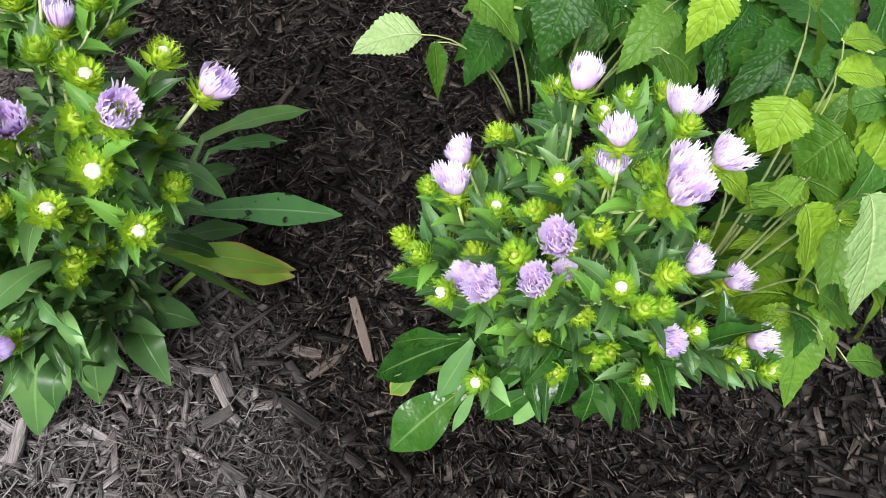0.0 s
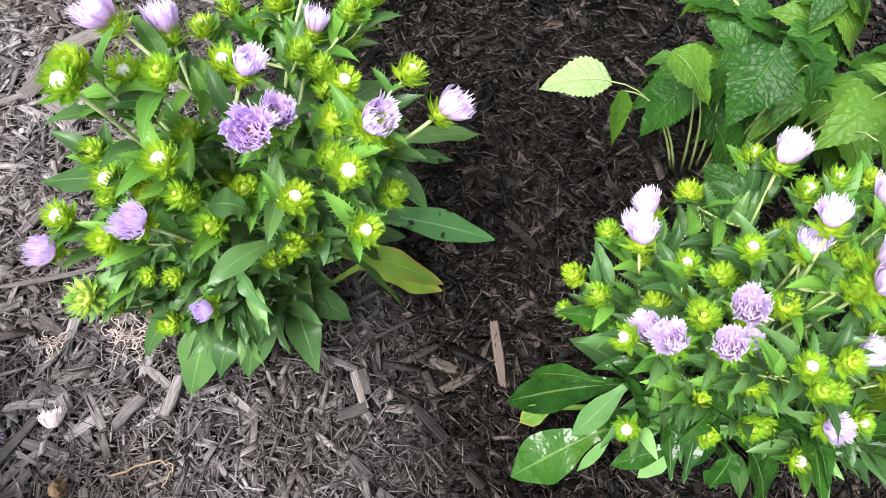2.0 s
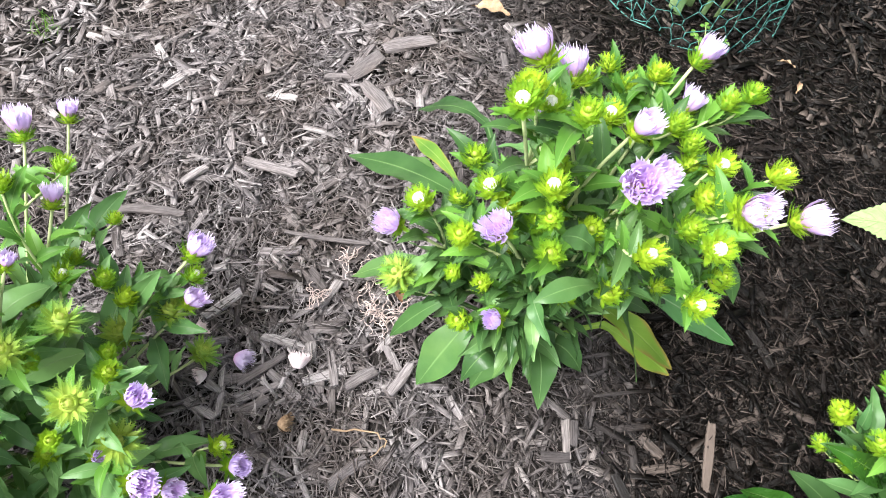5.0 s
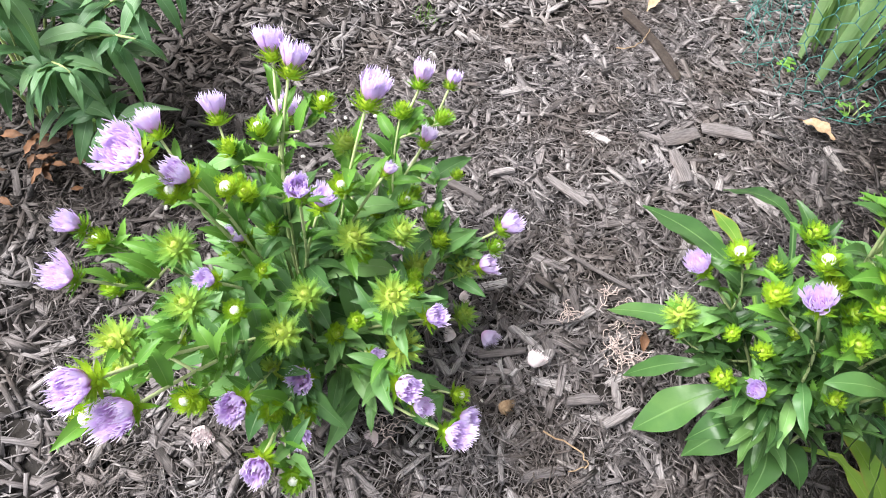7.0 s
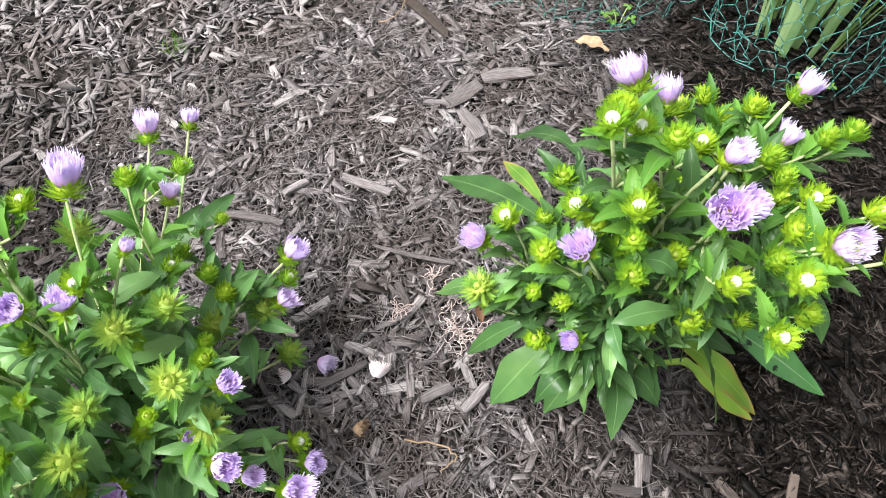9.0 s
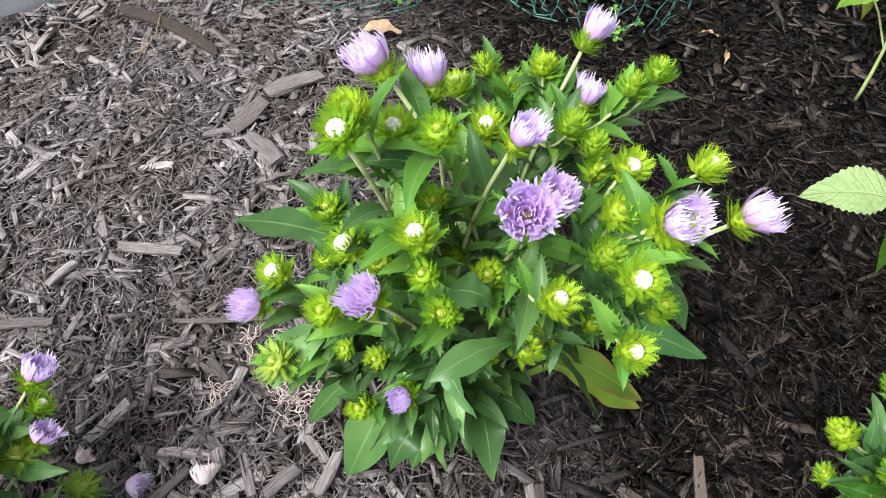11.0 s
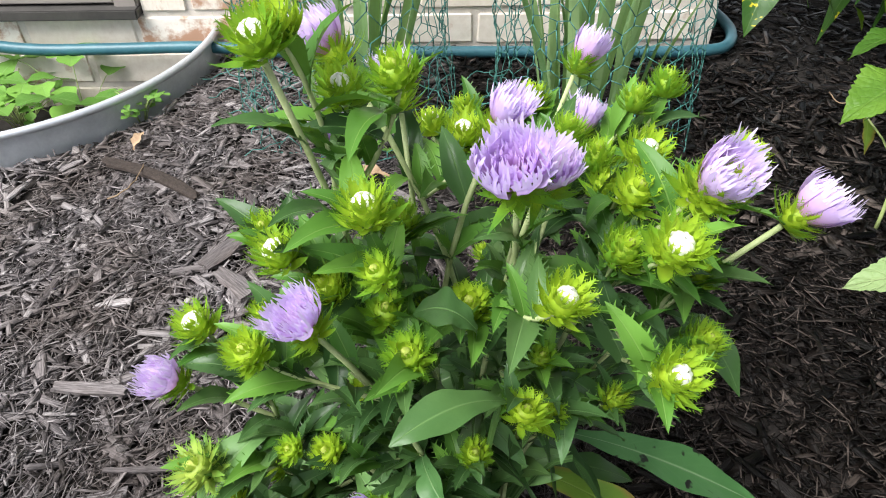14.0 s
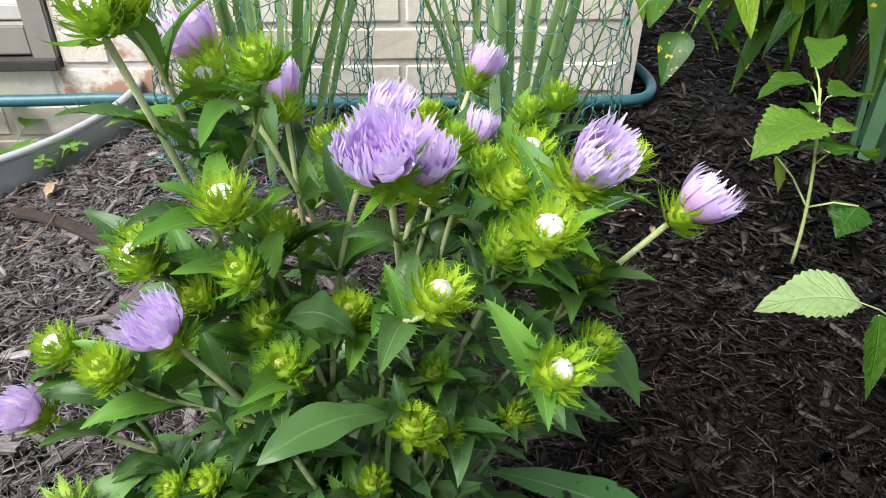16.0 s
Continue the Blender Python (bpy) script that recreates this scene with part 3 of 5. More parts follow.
# small upper leaves with bristles along their edges
SPINY_LEAVES = []
for i in range(4):
    L = 0.024 + 0.005 * i
    g = leaf_blade((0, 0, 0), (0, L * 0.5, L * 0.3), (0, L, L * (0.3 - 0.1 * i)), L * 0.34, 0.32, 0.2, 0.3, 0.04, 10, 0.5, 0.0, 70 + i)
    rng = random.Random(i)
    for k in range(1, 9):
        for e in (0, 4):
            p = Vector(g.v[k * 5 + e])
            side = (p - Vector(g.v[k * 5 + 2])).normalized()
            q = p + (side + Vector((0, 0.8, rng.uniform(-0.2, 0.5)))).normalized() * rng.uniform(0.002, 0.0038)
            w = Vector((0, 0.0005, 0))
            g.add([p - w, p + w, q], [(0, 1, 2)], [(0.2, 0.5)] * 3)
    SPINY_LEAVES.append(g.mesh("leaf", MAT["leaf_young"]))
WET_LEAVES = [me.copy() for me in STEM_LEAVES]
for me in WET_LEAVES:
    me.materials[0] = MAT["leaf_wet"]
LONG_LEAVES = {}
for look_ in ("leaf", "leaf_wet", "leaf_shaded"):
    LONG_LEAVES[look_] = []
    for i in range(6):
        L = 0.052 + 0.006 * i
        LONG_LEAVES[look_].append(leaf_blade((0, 0, 0), (0, L * 0.45, L * 0.32), (0, L, L * (0.12 - 0.16 * (i % 3))), L * (0.26 + 0.04 * (i % 2)), 0.52, 0.17, 0.8 * (-1) ** i, 0.08, 16, 0.3, 0.0, 40 + i).mesh("leaf", MAT[look_]))


# copies in the darker green, for leaves that sit in the plant's own shade
SHADED_LEAVES = [me.copy() for me in STEM_LEAVES]
SHADED_SPINY = [me.copy() for me in SPINY_LEAVES]
for me in SHADED_LEAVES + SHADED_SPINY:
    me.materials[0] = MAT["leaf_shaded"]


def aster(at, heads, basal, label, seed, wet=False, crown=0.06, fill=26, extra=14, low=1, deep=0.0):
    """A Stokes aster: crown, branching stems, stem leaves, basal leaves, buds and flowers.
    heads: kind, place of the head, size. basal: foot and tip of a leaf, width, roll, arch, look."""
    rng = random.Random(seed)
    at = Vector(at)
    plant = holder("stokes_aster", at, label, "flowering plant", "stokes asters in the bed")
    lines = []
    heads = list(heads)
    buds = [h for h in heads if h[0] != "flower"]
    taken = [Vector(h[1]) for h in heads]
    # small side buds close under the main ones
    for k in range(extra * 6):
        if extra <= 0:
            break
        kind, p, size = rng.choice(buds)
        q = Vector(p) + Vector((rng.uniform(-0.04, 0.04), rng.uniform(-0.04, 0.04), rng.uniform(-0.15, -0.012)))
        q.x, q.y = q.x + (at.x - q.x) * 0.15, q.y + (at.y - q.y) * 0.15
        if q.z > 0.17 and min((q - t).length for t in taken) > 0.027:
            heads.append(("green", tuple(q), rng.uniform(0.62, 0.85)))
            taken.append(q)
            extra -= 1
    order = {"flower": 0, "white": 1, "star": 2, "green": 3}
    for kind, p, size, *shape in sorted(heads, key=lambda h: (order[h[0]], -h[1][2])):
        p = Vector(p) - at
        out = Vector((p.x, p.y, 0))
        way = Vector((0, 0, 1)) * (0.68 if kind != "star" else 0.9) + out * (2.2 if p.z > 0.28 else 3.2)
        if kind == "flower" and out.length > 0.01:
            lean = min(0.7, 0.1 + 2.5 * out.length if wet else 0.22 + 3.6 * out.length)
            way = Vector((0, 0, 1)) * math.cos(lean) + out.normalized() * math.sin(lean)
        way = (way.normalized() + Vector((rng.uniform(-0.2, 0.2), rng.uniform(-0.2, 0.2), 0))).normalized()
        foot = p - way * (0.024 if kind == "flower" else 0.016) * size
        a0 = math.atan2(p.y, p.x)
        start = Vector((crown * 0.6 * math.cos(a0) * rng.random(), crown * 0.6 * math.sin(a0) * rng.random(), 0.02))
        thick = 0.0014 if wet else 0.0015
        branch = None
        if lines and order[kind] >= 1:
            best, where = 9.0, None
            for ln in lines:
                for i in range(len(ln) // 3, len(ln) - 2):
                    d = (ln[i] - foot).length + max(0.0, ln[i].z - foot.z + 0.015) * 6
                    if 0.025 < (ln[i] - foot).length and d < best:
                        best, where = d, ln[i]
            if best < 0.13:
                start, thick, branch = where, 0.0010 if wet else 0.0011, True
        span = (foot - start).length
        pull = foot - way * span * 0.45
        mid = start.lerp(pull, 0.75) + Vector((rng.uniform(-0.012, 0.012), rng.uniform(-0.012, 0.012), span * 0.10))
        line = bezier(start, mid, foot, 11)
        if not branch:
            lines.append(line)
        g = Build()
        g.tube(line, [thick * (1.25 - 0.3 * i / 10) for i in range(11)], 7)
        part("stem", g.mesh("stem", MAT["stem" if wet else "stem_pale"]), plant)
        mesh_a, mesh_b = rng.choice(VARIANTS[kind])
        if kind == "flower" and deep:
            mesh_a, mesh_b = (PALE if wet else VARIANTS[kind])[rng.choice((0, 3, 4) if wet else (0, 1, 3)) if not shape else shape[0]]
        head = part("flower_head" if kind == "flower" else "flower_bud", mesh_a, plant, facing(foot, way, rng.uniform(0, 6.3), size))
        part("corolla" if kind == "flower" else "disc", mesh_b, head, None,
             {"flower": "lavender fringed petals", "white": "closed white florets"}.get(kind, "tight yellow-green florets"))
        count = (11 if not branch else 6) + (5 if deep else 0)
        for k in range(count):
            i = int((0.25 + 0.72 * (k + rng.random()) / count) * 10)
            q = line[min(i, 9)]
            a = rng.uniform(0, 6.28) if rng.random() < 0.5 else math.atan2(q.y, q.x) + rng.uniform(-0.9, 0.9)
            me = STEM_LEAVES[rng.randrange(3, 7) if i < 4 and q.z < 0.2 else rng.randrange(1, 4) if i < 7 and q.z < 0.26 else rng.randrange(0, 2)]
            # deep: share of leaves with shade in their colour; bristly ones mostly low down
            if q.z > 0.2 and (branch or i >= 6) or rng.random() < 0.2:
                me = (SHADED_SPINY if deep and rng.random() < (0.75 if q.z < 0.3 else 0.3) else SPINY_LEAVES)[rng.randrange(4)]
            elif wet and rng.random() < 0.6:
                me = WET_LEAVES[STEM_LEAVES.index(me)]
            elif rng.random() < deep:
                me = SHADED_LEAVES[STEM_LEAVES.index(me)]
            s = rng.uniform(0.8, 1.2)
            m = Matrix.Translation(q) @ Matrix.Rotation(a - math.pi / 2, 4, "Z") @ Matrix.Rotation(rng.uniform(0.0, 0.9), 4, "X") @ Matrix.Rotation(rng.uniform(-0.4, 0.4), 4, "Y") @ Matrix.Diagonal((s, s, s, 1))
            if (q.z > 0.11 or k % 3 == 0) and (q.z < 0.36 or k % 2):
                part("leaf", me, plant, m)
        # long leaves low on the main stems
        for k in range(0 if branch else low):
            q = line[rng.randrange(2, 6) if low < 6 else rng.randrange(4, 9)]
            if q.z > (0.17 if low < 3 else 0.23 if low < 6 else 0.34):
                continue
            a = math.atan2(q.y, q.x) + rng.uniform(-1.3, 1.3)
            s = rng.uniform(0.75, 1.1) * (1.0 if low < 6 else 0.8)
            m = Matrix.Translation(q) @ Matrix.Rotation(a - math.pi / 2, 4, "Z") @ Matrix.Rotation(rng.uniform(-0.35, 0.45), 4, "X") @ Matrix.Rotation(rng.uniform(-0.5, 0.5), 4, "Y") @ Matrix.Diagonal((s, s, s, 1))
            part("leaf", rng.choice(LONG_LEAVES["leaf_wet" if wet and k == 0 else "leaf_shaded" if rng.random() < deep else "leaf"]), plant, m)
    for k, (a, tip, width, roll, arch, kind) in enumerate(basal):
        a, tip = Vector(a) - at, Vector(tip) - at
        c = a.lerp(tip, 0.45) + Vector((0, 0, arch))
        g = leaf_blade(a, c, tip, width, 0.64, 0.07, roll, 0.05, 18, 0.3, 0.0, seed * 50 + k)
        # the narrow stalk runs back to the crown
        root = Vector((a.x * 0.15, a.y * 0.15, 0.02))
        ln = bezier(root, Vector((a.x * 0.55, a.y * 0.55, a.z * 0.9)), a, 7)
        g.strip(ln, [(tip - a).cross(Vector((0, 0, 1))).normalized()] * 7, [width * (0.16 + 0.14 * i / 6) for i in range(7)], 0.1, None, (0.4, 0.6), (0.0, 0.1), 2)
        part("leaf", g.mesh("basal_leaf", MAT[kind]), plant, None, {"leaf_old": "yellowing leaf with brown edges", "leaf_speck": "leaf with dark specks of soil"}.get(kind, ""))
    for k in range(fill):
        a = rng.uniform(0, 6.28)
        L = rng.uniform(0.05, 0.095)
        rise = rng.uniform(0.03, 0.11)
        s = Vector((math.cos(a), math.sin(a), 0))
        p = s * crown * rng.random() + Vector((0, 0, 0.02 + 0.03 * rng.random()))
        g = leaf_blade(p, p + s * L * 0.45 + Vector((0, 0, rise * 1.3)), p + s * L + Vector((0, 0, rise * rng.uniform(0.1, 0.8))), rng.uniform(0.024, 0.036), 0.58, 0.08, rng.uniform(-0.5, 0.5), 0.04, 14, 0.2, 0.0, seed * 90 + k)
        part("leaf", g.mesh("basal_leaf", MAT["leaf_wet" if wet and k % 2 else "leaf_shaded" if deep else "leaf"]), plant)
    return plant

# ---- ground ----


WALL_AT, WALL_TURN = Vector((-0.661, 1.299, 0)), 31.0
WALL = Matrix.Translation(WALL_AT) @ Matrix.Rotation(radians(WALL_TURN), 4, "Z")
WELL_U, WELL_A, WELL_B = -0.85, 0.395, 0.405


def in_well(x, y, grow=0.0):
    """Whether a place lies inside the rounded window well that stands out from the wall."""
    c, sn = math.cos(radians(WALL_TURN)), math.sin(radians(WALL_TURN))
    u = (x - WALL_AT.x) * c + (y - WALL_AT.y) * sn
    n = (x - WALL_AT.x) * sn - (y - WALL_AT.y) * c
    return (np.abs((u - WELL_U) / (WELL_A + grow)) ** 2 + np.abs(n / (WELL_B + grow)) ** 2 < 1) & (n > -0.1)


def lie(x, y):
    return 0.006 * noise.noise((x * 5, y * 5, 0)) + 0.004 * noise.noise((x * 17, y * 17, 3)) - 0.006


def ground():
    xs = np.concatenate(([-60, -8, -3], np.arange(-2.2, 1.61, 0.025), [3, 8, 60]))
    ys = np.concatenate(([-60, -8, -3], np.arange(-1.5, 2.41, 0.025), [4, 8, 60]))
    verts = [(x, y, lie(x, y)) for y in ys for x in xs]
    w = len(xs)
    faces = []
    for j in range(len(ys) - 1):
        for i in range(w - 1):
            if not in_well((xs[i] + xs[i + 1]) / 2, (ys[j] + ys[j + 1]) / 2, 0.005):
                faces.append((j * w + i, j * w + i + 1, j * w + w + i + 1, j * w + w + i))
    me = bpy.data.meshes.new("ground")
    me.from_pydata(verts, [], faces)
    me.polygons.foreach_set("use_smooth", [True] * len(faces))
    me.materials.append(MAT["soil"])
    return tagged(new("ground", me), "dark bed soil under shredded wood mulch", "ground", kind="structure")


GROUND = ground()

CHIP = [(0, 1, 2, 3), (4, 7, 6, 5), (0, 4, 5, 1), (1, 5, 6, 2), (2, 6, 7, 3), (3, 7, 4, 0)]


def chip_corners(rs, n, length, width, thick):
    """Corners of n split wood shreds lying along x, ragged at the ends."""
    sx = np.array([-1, 1, 1, -1, -1, 1, 1, -1]) * 0.5
    sy = np.array([-1, -1, 1, 1, -1, -1, 1, 1]) * 0.5
    sz = np.array([-1, -1, -1, -1, 1, 1, 1, 1]) * 0.5
    x = sx[None] * length[:, None] * rs.uniform(0.72, 1.1, (n, 8))
    y = sy[None] * width[:, None] * rs.uniform(0.45, 1.1, (n, 8)) + (rs.uniform(-0.12, 0.12, (n, 1)) * length[:, None]) * (sx[None] ** 2 * 4 - 0.5) * 0.3
    z = sz[None] * thick[:, None] * rs.uniform(0.5, 1.2, (n, 8))
    return np.stack([x, y, z], -1)


def chip_sizes(rs, n, big):
    kind = rs.random(n)
    length = np.where(kind < 0.58, rs.uniform(0.008, 0.034, n), np.where(kind < 0.88, rs.uniform(0.012, 0.036, n), rs.uniform(0.024, 0.052, n) * big))
    width = np.where(kind < 0.58, rs.uniform(0.0008, 0.0028, n), np.where(kind < 0.88, rs.uniform(0.0025, 0.007, n), rs.uniform(0.006, 0.013, n)))
    return length, width, np.minimum(width * 0.45, rs.uniform(0.0008, 0.0030, n))


def spread(rs, n, x0, x1, y0, y1, fine=False):
    """A litter of shreds as arrays of corners."""
    length, width, thick = chip_sizes(rs, n, 1.0)
    if fine:
        length, width, thick = rs.uniform(0.005, 0.028, n), rs.uniform(0.0005, 0.0016, n), rs.uniform(0.0005, 0.001, n)
    v = chip_corners(rs, n, length, width, thick)
    yaw, tilt, roll = rs.uniform(0, 2 * np.pi, n), rs.normal(0, 0.13, n), rs.normal(0, 0.30, n)
    ca, sa = np.cos(roll)[:, None], np.sin(roll)[:, None]
    y, z = v[..., 1] * ca - v[..., 2] * sa, v[..., 1] * sa + v[..., 2] * ca
    cb, sb = np.cos(tilt)[:, None], np.sin(tilt)[:, None]
    x, z = v[..., 0] * cb + z * sb, -v[..., 0] * sb + z * cb
    cc, sc = np.cos(yaw)[:, None], np.sin(yaw)[:, None]
    px, py = rs.uniform(x0, x1, n), rs.uniform(y0, y1, n)
    pz = np.array([lie(a, b) for a, b in zip(px, py)]) + rs.uniform(0.0, 0.011, n) + (0.004 if fine else 0.0) + np.abs(tilt) * length * 0.3
    return np.stack([x * cc - y * sc + px[:, None], x * sc + y * cc + py[:, None], z + pz[:, None]], -1), px, py, v


def behind_wall(x, y):
    p = (np.stack([x, y], -1) - np.array([WALL_AT.x, WALL_AT.y])) @ np.array([-math.sin(radians(WALL_TURN)), math.cos(radians(WALL_TURN))])
    q = (np.stack([x, y], -1) - np.array([WALL_AT.x, WALL_AT.y])) @ np.array([math.cos(radians(WALL_TURN)), math.sin(radians(WALL_TURN))])
    return (p > -0.01) & (q < 0.46)


def litter(name, n, box, seed, fine=False):
    rs = np.random.RandomState(seed)
    v, px, py, flat = spread(rs, n, *box, fine)
    keep = ~behind_wall(px, py) & ~in_well(px, py, 0.012)
    v = v[keep]
    k = len(v)
    faces = (np.array(CHIP)[None] + 8 * np.arange(k)[:, None, None]).reshape(-1, 4)
    me = bpy.data.meshes.new(name)
    me.vertices.add(k * 8)
    me.vertices.foreach_set("co", v.astype(np.float32).ravel())
    me.loops.add(faces.size)
    me.loops.foreach_set("vertex_index", faces.astype(np.int32).ravel())
    me.polygons.add(len(faces))
    me.polygons.foreach_set("loop_start", np.arange(0, faces.size, 4, dtype=np.int32))
    me.update(calc_edges=True)
    uv = flat[keep][..., :2] + rs.uniform(0, 20, (k, 1, 2))
    me.uv_layers.new(name="UVMap").data.foreach_set("uv", uv.reshape(-1, 2)[faces.ravel()].astype(np.float32).ravel())
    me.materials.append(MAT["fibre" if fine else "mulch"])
    ob = new(name, me)
    ob.parent = GROUND
    return tagged(ob, kind="stuff")


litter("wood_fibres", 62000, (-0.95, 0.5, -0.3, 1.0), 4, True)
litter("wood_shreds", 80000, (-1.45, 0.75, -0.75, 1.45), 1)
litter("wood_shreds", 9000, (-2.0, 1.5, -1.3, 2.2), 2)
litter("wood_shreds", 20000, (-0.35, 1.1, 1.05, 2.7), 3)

# ---- house wall, window, well, hose ----


def box(g, x0, x1, y0, y1, z0, z1):
    v = [Vector(p) for p in ((x0, y0, z0), (x1, y0, z0), (x1, y1, z0), (x0, y1, z0), (x0, y0, z1), (x1, y0, z1), (x1, y1, z1), (x0, y1, z1))]
    g.add(v, [(3, 2, 1, 0), (4, 5, 6, 7), (0, 1, 5, 4), (1, 2, 6, 5), (2, 3, 7, 6), (3, 0, 4, 7)], [(0, 0)] * 8)


def boxes_mesh(name, items, mat, bevel=0.0):
    g = Build()
    for it in items:
        box(g, *it)
    me = g.mesh(name, mat, False)
    if bevel:
        bm = bmesh.new()
        bm.from_mesh(me)
        bmesh.ops.bevel(bm, geom=bm.edges[:], offset=bevel, segments=2, affect="EDGES")
        bm.to_mesh(me)
        bm.free()
    return me


CORNER = 0.455
WIN_R, WIN_L, WIN_B, WIN_T = -0.578, -1.45, 0.073, 0.70
house = tagged(new("wall_house", boxes_mesh("wall_house", [
    (WIN_R, CORNER, 0.004, 0.22, -0.4, 2.6), (CORNER - 0.21, CORNER, 0.22, 4.0, -0.4, 2.6), (-5.0, WIN_L, 0.004, 0.22, -0.4, 2.6), (WIN_L, WIN_R, 0.004, 0.22, -0.4, WIN_B), (WIN_L, WIN_R, 0.004, 0.22, WIN_T, 2.6)], MAT["mortar"])),
    "whitewashed cream brick house wall", "wall", kind="structure")
house.matrix_world = WALL

window = tagged(new("window_1"), "low taupe aluminium basement window in the brick wall", "window", kind="structure")
window.matrix_world = WALL
part("window_frame", boxes_mesh("window_frame", [(WIN_R - 0.045, WIN_R - 0.004, -0.004, 0.10, WIN_B, WIN_T), (WIN_L, WIN_L + 0.04, -0.004, 0.10, WIN_B, WIN_T), (WIN_L + 0.04, WIN_R - 0.045, 0.0, 0.10, WIN_B + 0.024, WIN_B + 0.075)], MAT["frame"], 0.003), window)
part("window_sill", boxes_mesh("window_sill", [(WIN_L, WIN_R - 0.002, -0.022, 0.06, WIN_B + 0.002, WIN_B + 0.020)], MAT["dark_gap"], 0.002), window)
part("sash", boxes_mesh("sash", [(WIN_L + 0.04, WIN_R - 0.045, 0.02, 0.06, WIN_B + 0.078, WIN_B + 0.105), (WIN_L + 0.04, WIN_R - 0.05, 0.03, 0.07, WIN_B + 0.28, WIN_B + 0.31)], MAT["sash"], 0.003), window)
part("pane", boxes_mesh("pane", [(WIN_L + 0.04, WIN_R - 0.045, 0.05, 0.056, WIN_B + 0.1, WIN_T)], MAT["glass"]), window)
for k in range(16):
    part("blind_slat", boxes_mesh("blind_slat", [(WIN_L + 0.05, WIN_R - 0.05, 0.07, 0.095, WIN_B + 0.112 + 0.034 * k, WIN_B + 0.114 + 0.034 * k + 0.022)], MAT["sash"]), window)


def well_edge():
    """The curved galvanised edge of the window well, with its rolled rim."""
    g = Build()
    pts = []
    for i in range(61):
        a = math.pi * i / 60
        cu, cn = math.cos(a), math.sin(a)
        u = WELL_U + WELL_A * cu
        pts.append(WALL @ Vector((u, -WELL_B * cn, 0)))
    top = 0.045
    n = len(pts)
    c3 = WALL @ Vector((WELL_U, -0.15, 0))
    for off, z0, z1 in ((0.0, -0.3, top), (-0.003, top, -0.3)):
        v = []
        for p in pts:
            d = (p - c3).normalized()
            v += [p + d * off + Vector((0, 0, z0)), p + d * off + Vector((0, 0, z1))]
        g.add(v, [(2 * i, 2 * i + 2, 2 * i + 3, 2 * i + 1) for i in range(n - 1)], [(0, 0)] * len(v))
    g.tube([p + Vector((0, 0, top)) for p in pts], [0.0065] * n, 10)
    return g.mesh("window_well", MAT["galvanised"])


tagged(new("window_well", well_edge()), "curved galvanised steel window well edge standing in mulch", "window well", kind="structure")
g = Build()
fx = np.linspace(-0.6, 0.6, 25)
fy = np.linspace(-0.5, 0.02, 13)
g.add([WALL @ Vector((WELL_U + a, b, -0.105 + 0.01 * noise.noise((a * 9, b * 9, 5)))) for b in fy for a in fx], [(j * 25 + i, j * 25 + i + 1, j * 25 + i + 26, j * 25 + i + 25) for j in range(12) for i in range(24)], [(0, 0)] * 325)
tagged(new("well_floor", g.mesh("well_floor", MAT["soil"])), "bare dark soil at the bottom of the window well", "ground", kind="structure")

# ---- the three asters ----
A_FLOWERS = [(-0.277, 0.428, 0.436, 1.15), (-0.260, 0.466, 0.402, 1.1), (-0.155, 0.383, 0.427, 1.35, 2), (-0.085, 0.422, 0.421, 1.1), (-0.049, 0.479, 0.387, 1.0),
    (-0.224, 0.330, 0.361, 0.70, 5), (-0.318, 0.319, 0.281, 0.75, 2), (-0.205, 0.330, 0.227, 0.5), (-0.181, 0.439, 0.416, 0.7), (-0.176, 0.533, 0.369, 0.75),
    (-0.189, 0.565, 0.394, 0.9), (-0.251, 0.402, 0.403, 0.5), (-0.150, 0.413, 0.411, 1.2)]
A_WHITE = [(-0.238, 0.349, 0.474), (-0.237, 0.392, 0.437), (-0.202, 0.355, 0.413), (-0.123, 0.374, 0.385), (-0.090, 0.385, 0.415), (-0.076, 0.377, 0.363),
    (-0.084, 0.493, 0.396), (-0.122, 0.460, 0.404), (-0.215, 0.459, 0.389), (-0.266, 0.512, 0.355), (-0.246, 0.347, 0.379), (-0.301, 0.335, 0.318)]
A_GREEN = [(-0.277, 0.372, 0.361), (-0.247, 0.319, 0.341), (-0.229, 0.312, 0.220), (-0.208, 0.373, 0.339), (-0.186, 0.354, 0.338), (-0.172, 0.386, 0.349),
    (-0.133, 0.395, 0.285), (-0.084, 0.419, 0.421), (-0.116, 0.427, 0.405), (-0.154, 0.488, 0.379), (-0.140, 0.558, 0.391), (-0.222, 0.408, 0.363),
    (-0.210, 0.390, 0.451), (-0.242, 0.362, 0.473), (-0.215, 0.545, 0.370), (-0.259, 0.543, 0.352), (-0.142, 0.478, 0.370), (-0.164, 0.572, 0.325),
    (-0.073, 0.428, 0.338), (-0.232, 0.358, 0.355), (-0.234, 0.540, 0.345), (-0.112, 0.411, 0.388), (-0.170, 0.490, 0.387),
    (-0.152, 0.543, 0.385)]
A_STAR = [(-0.300, 0.307, 0.232)]
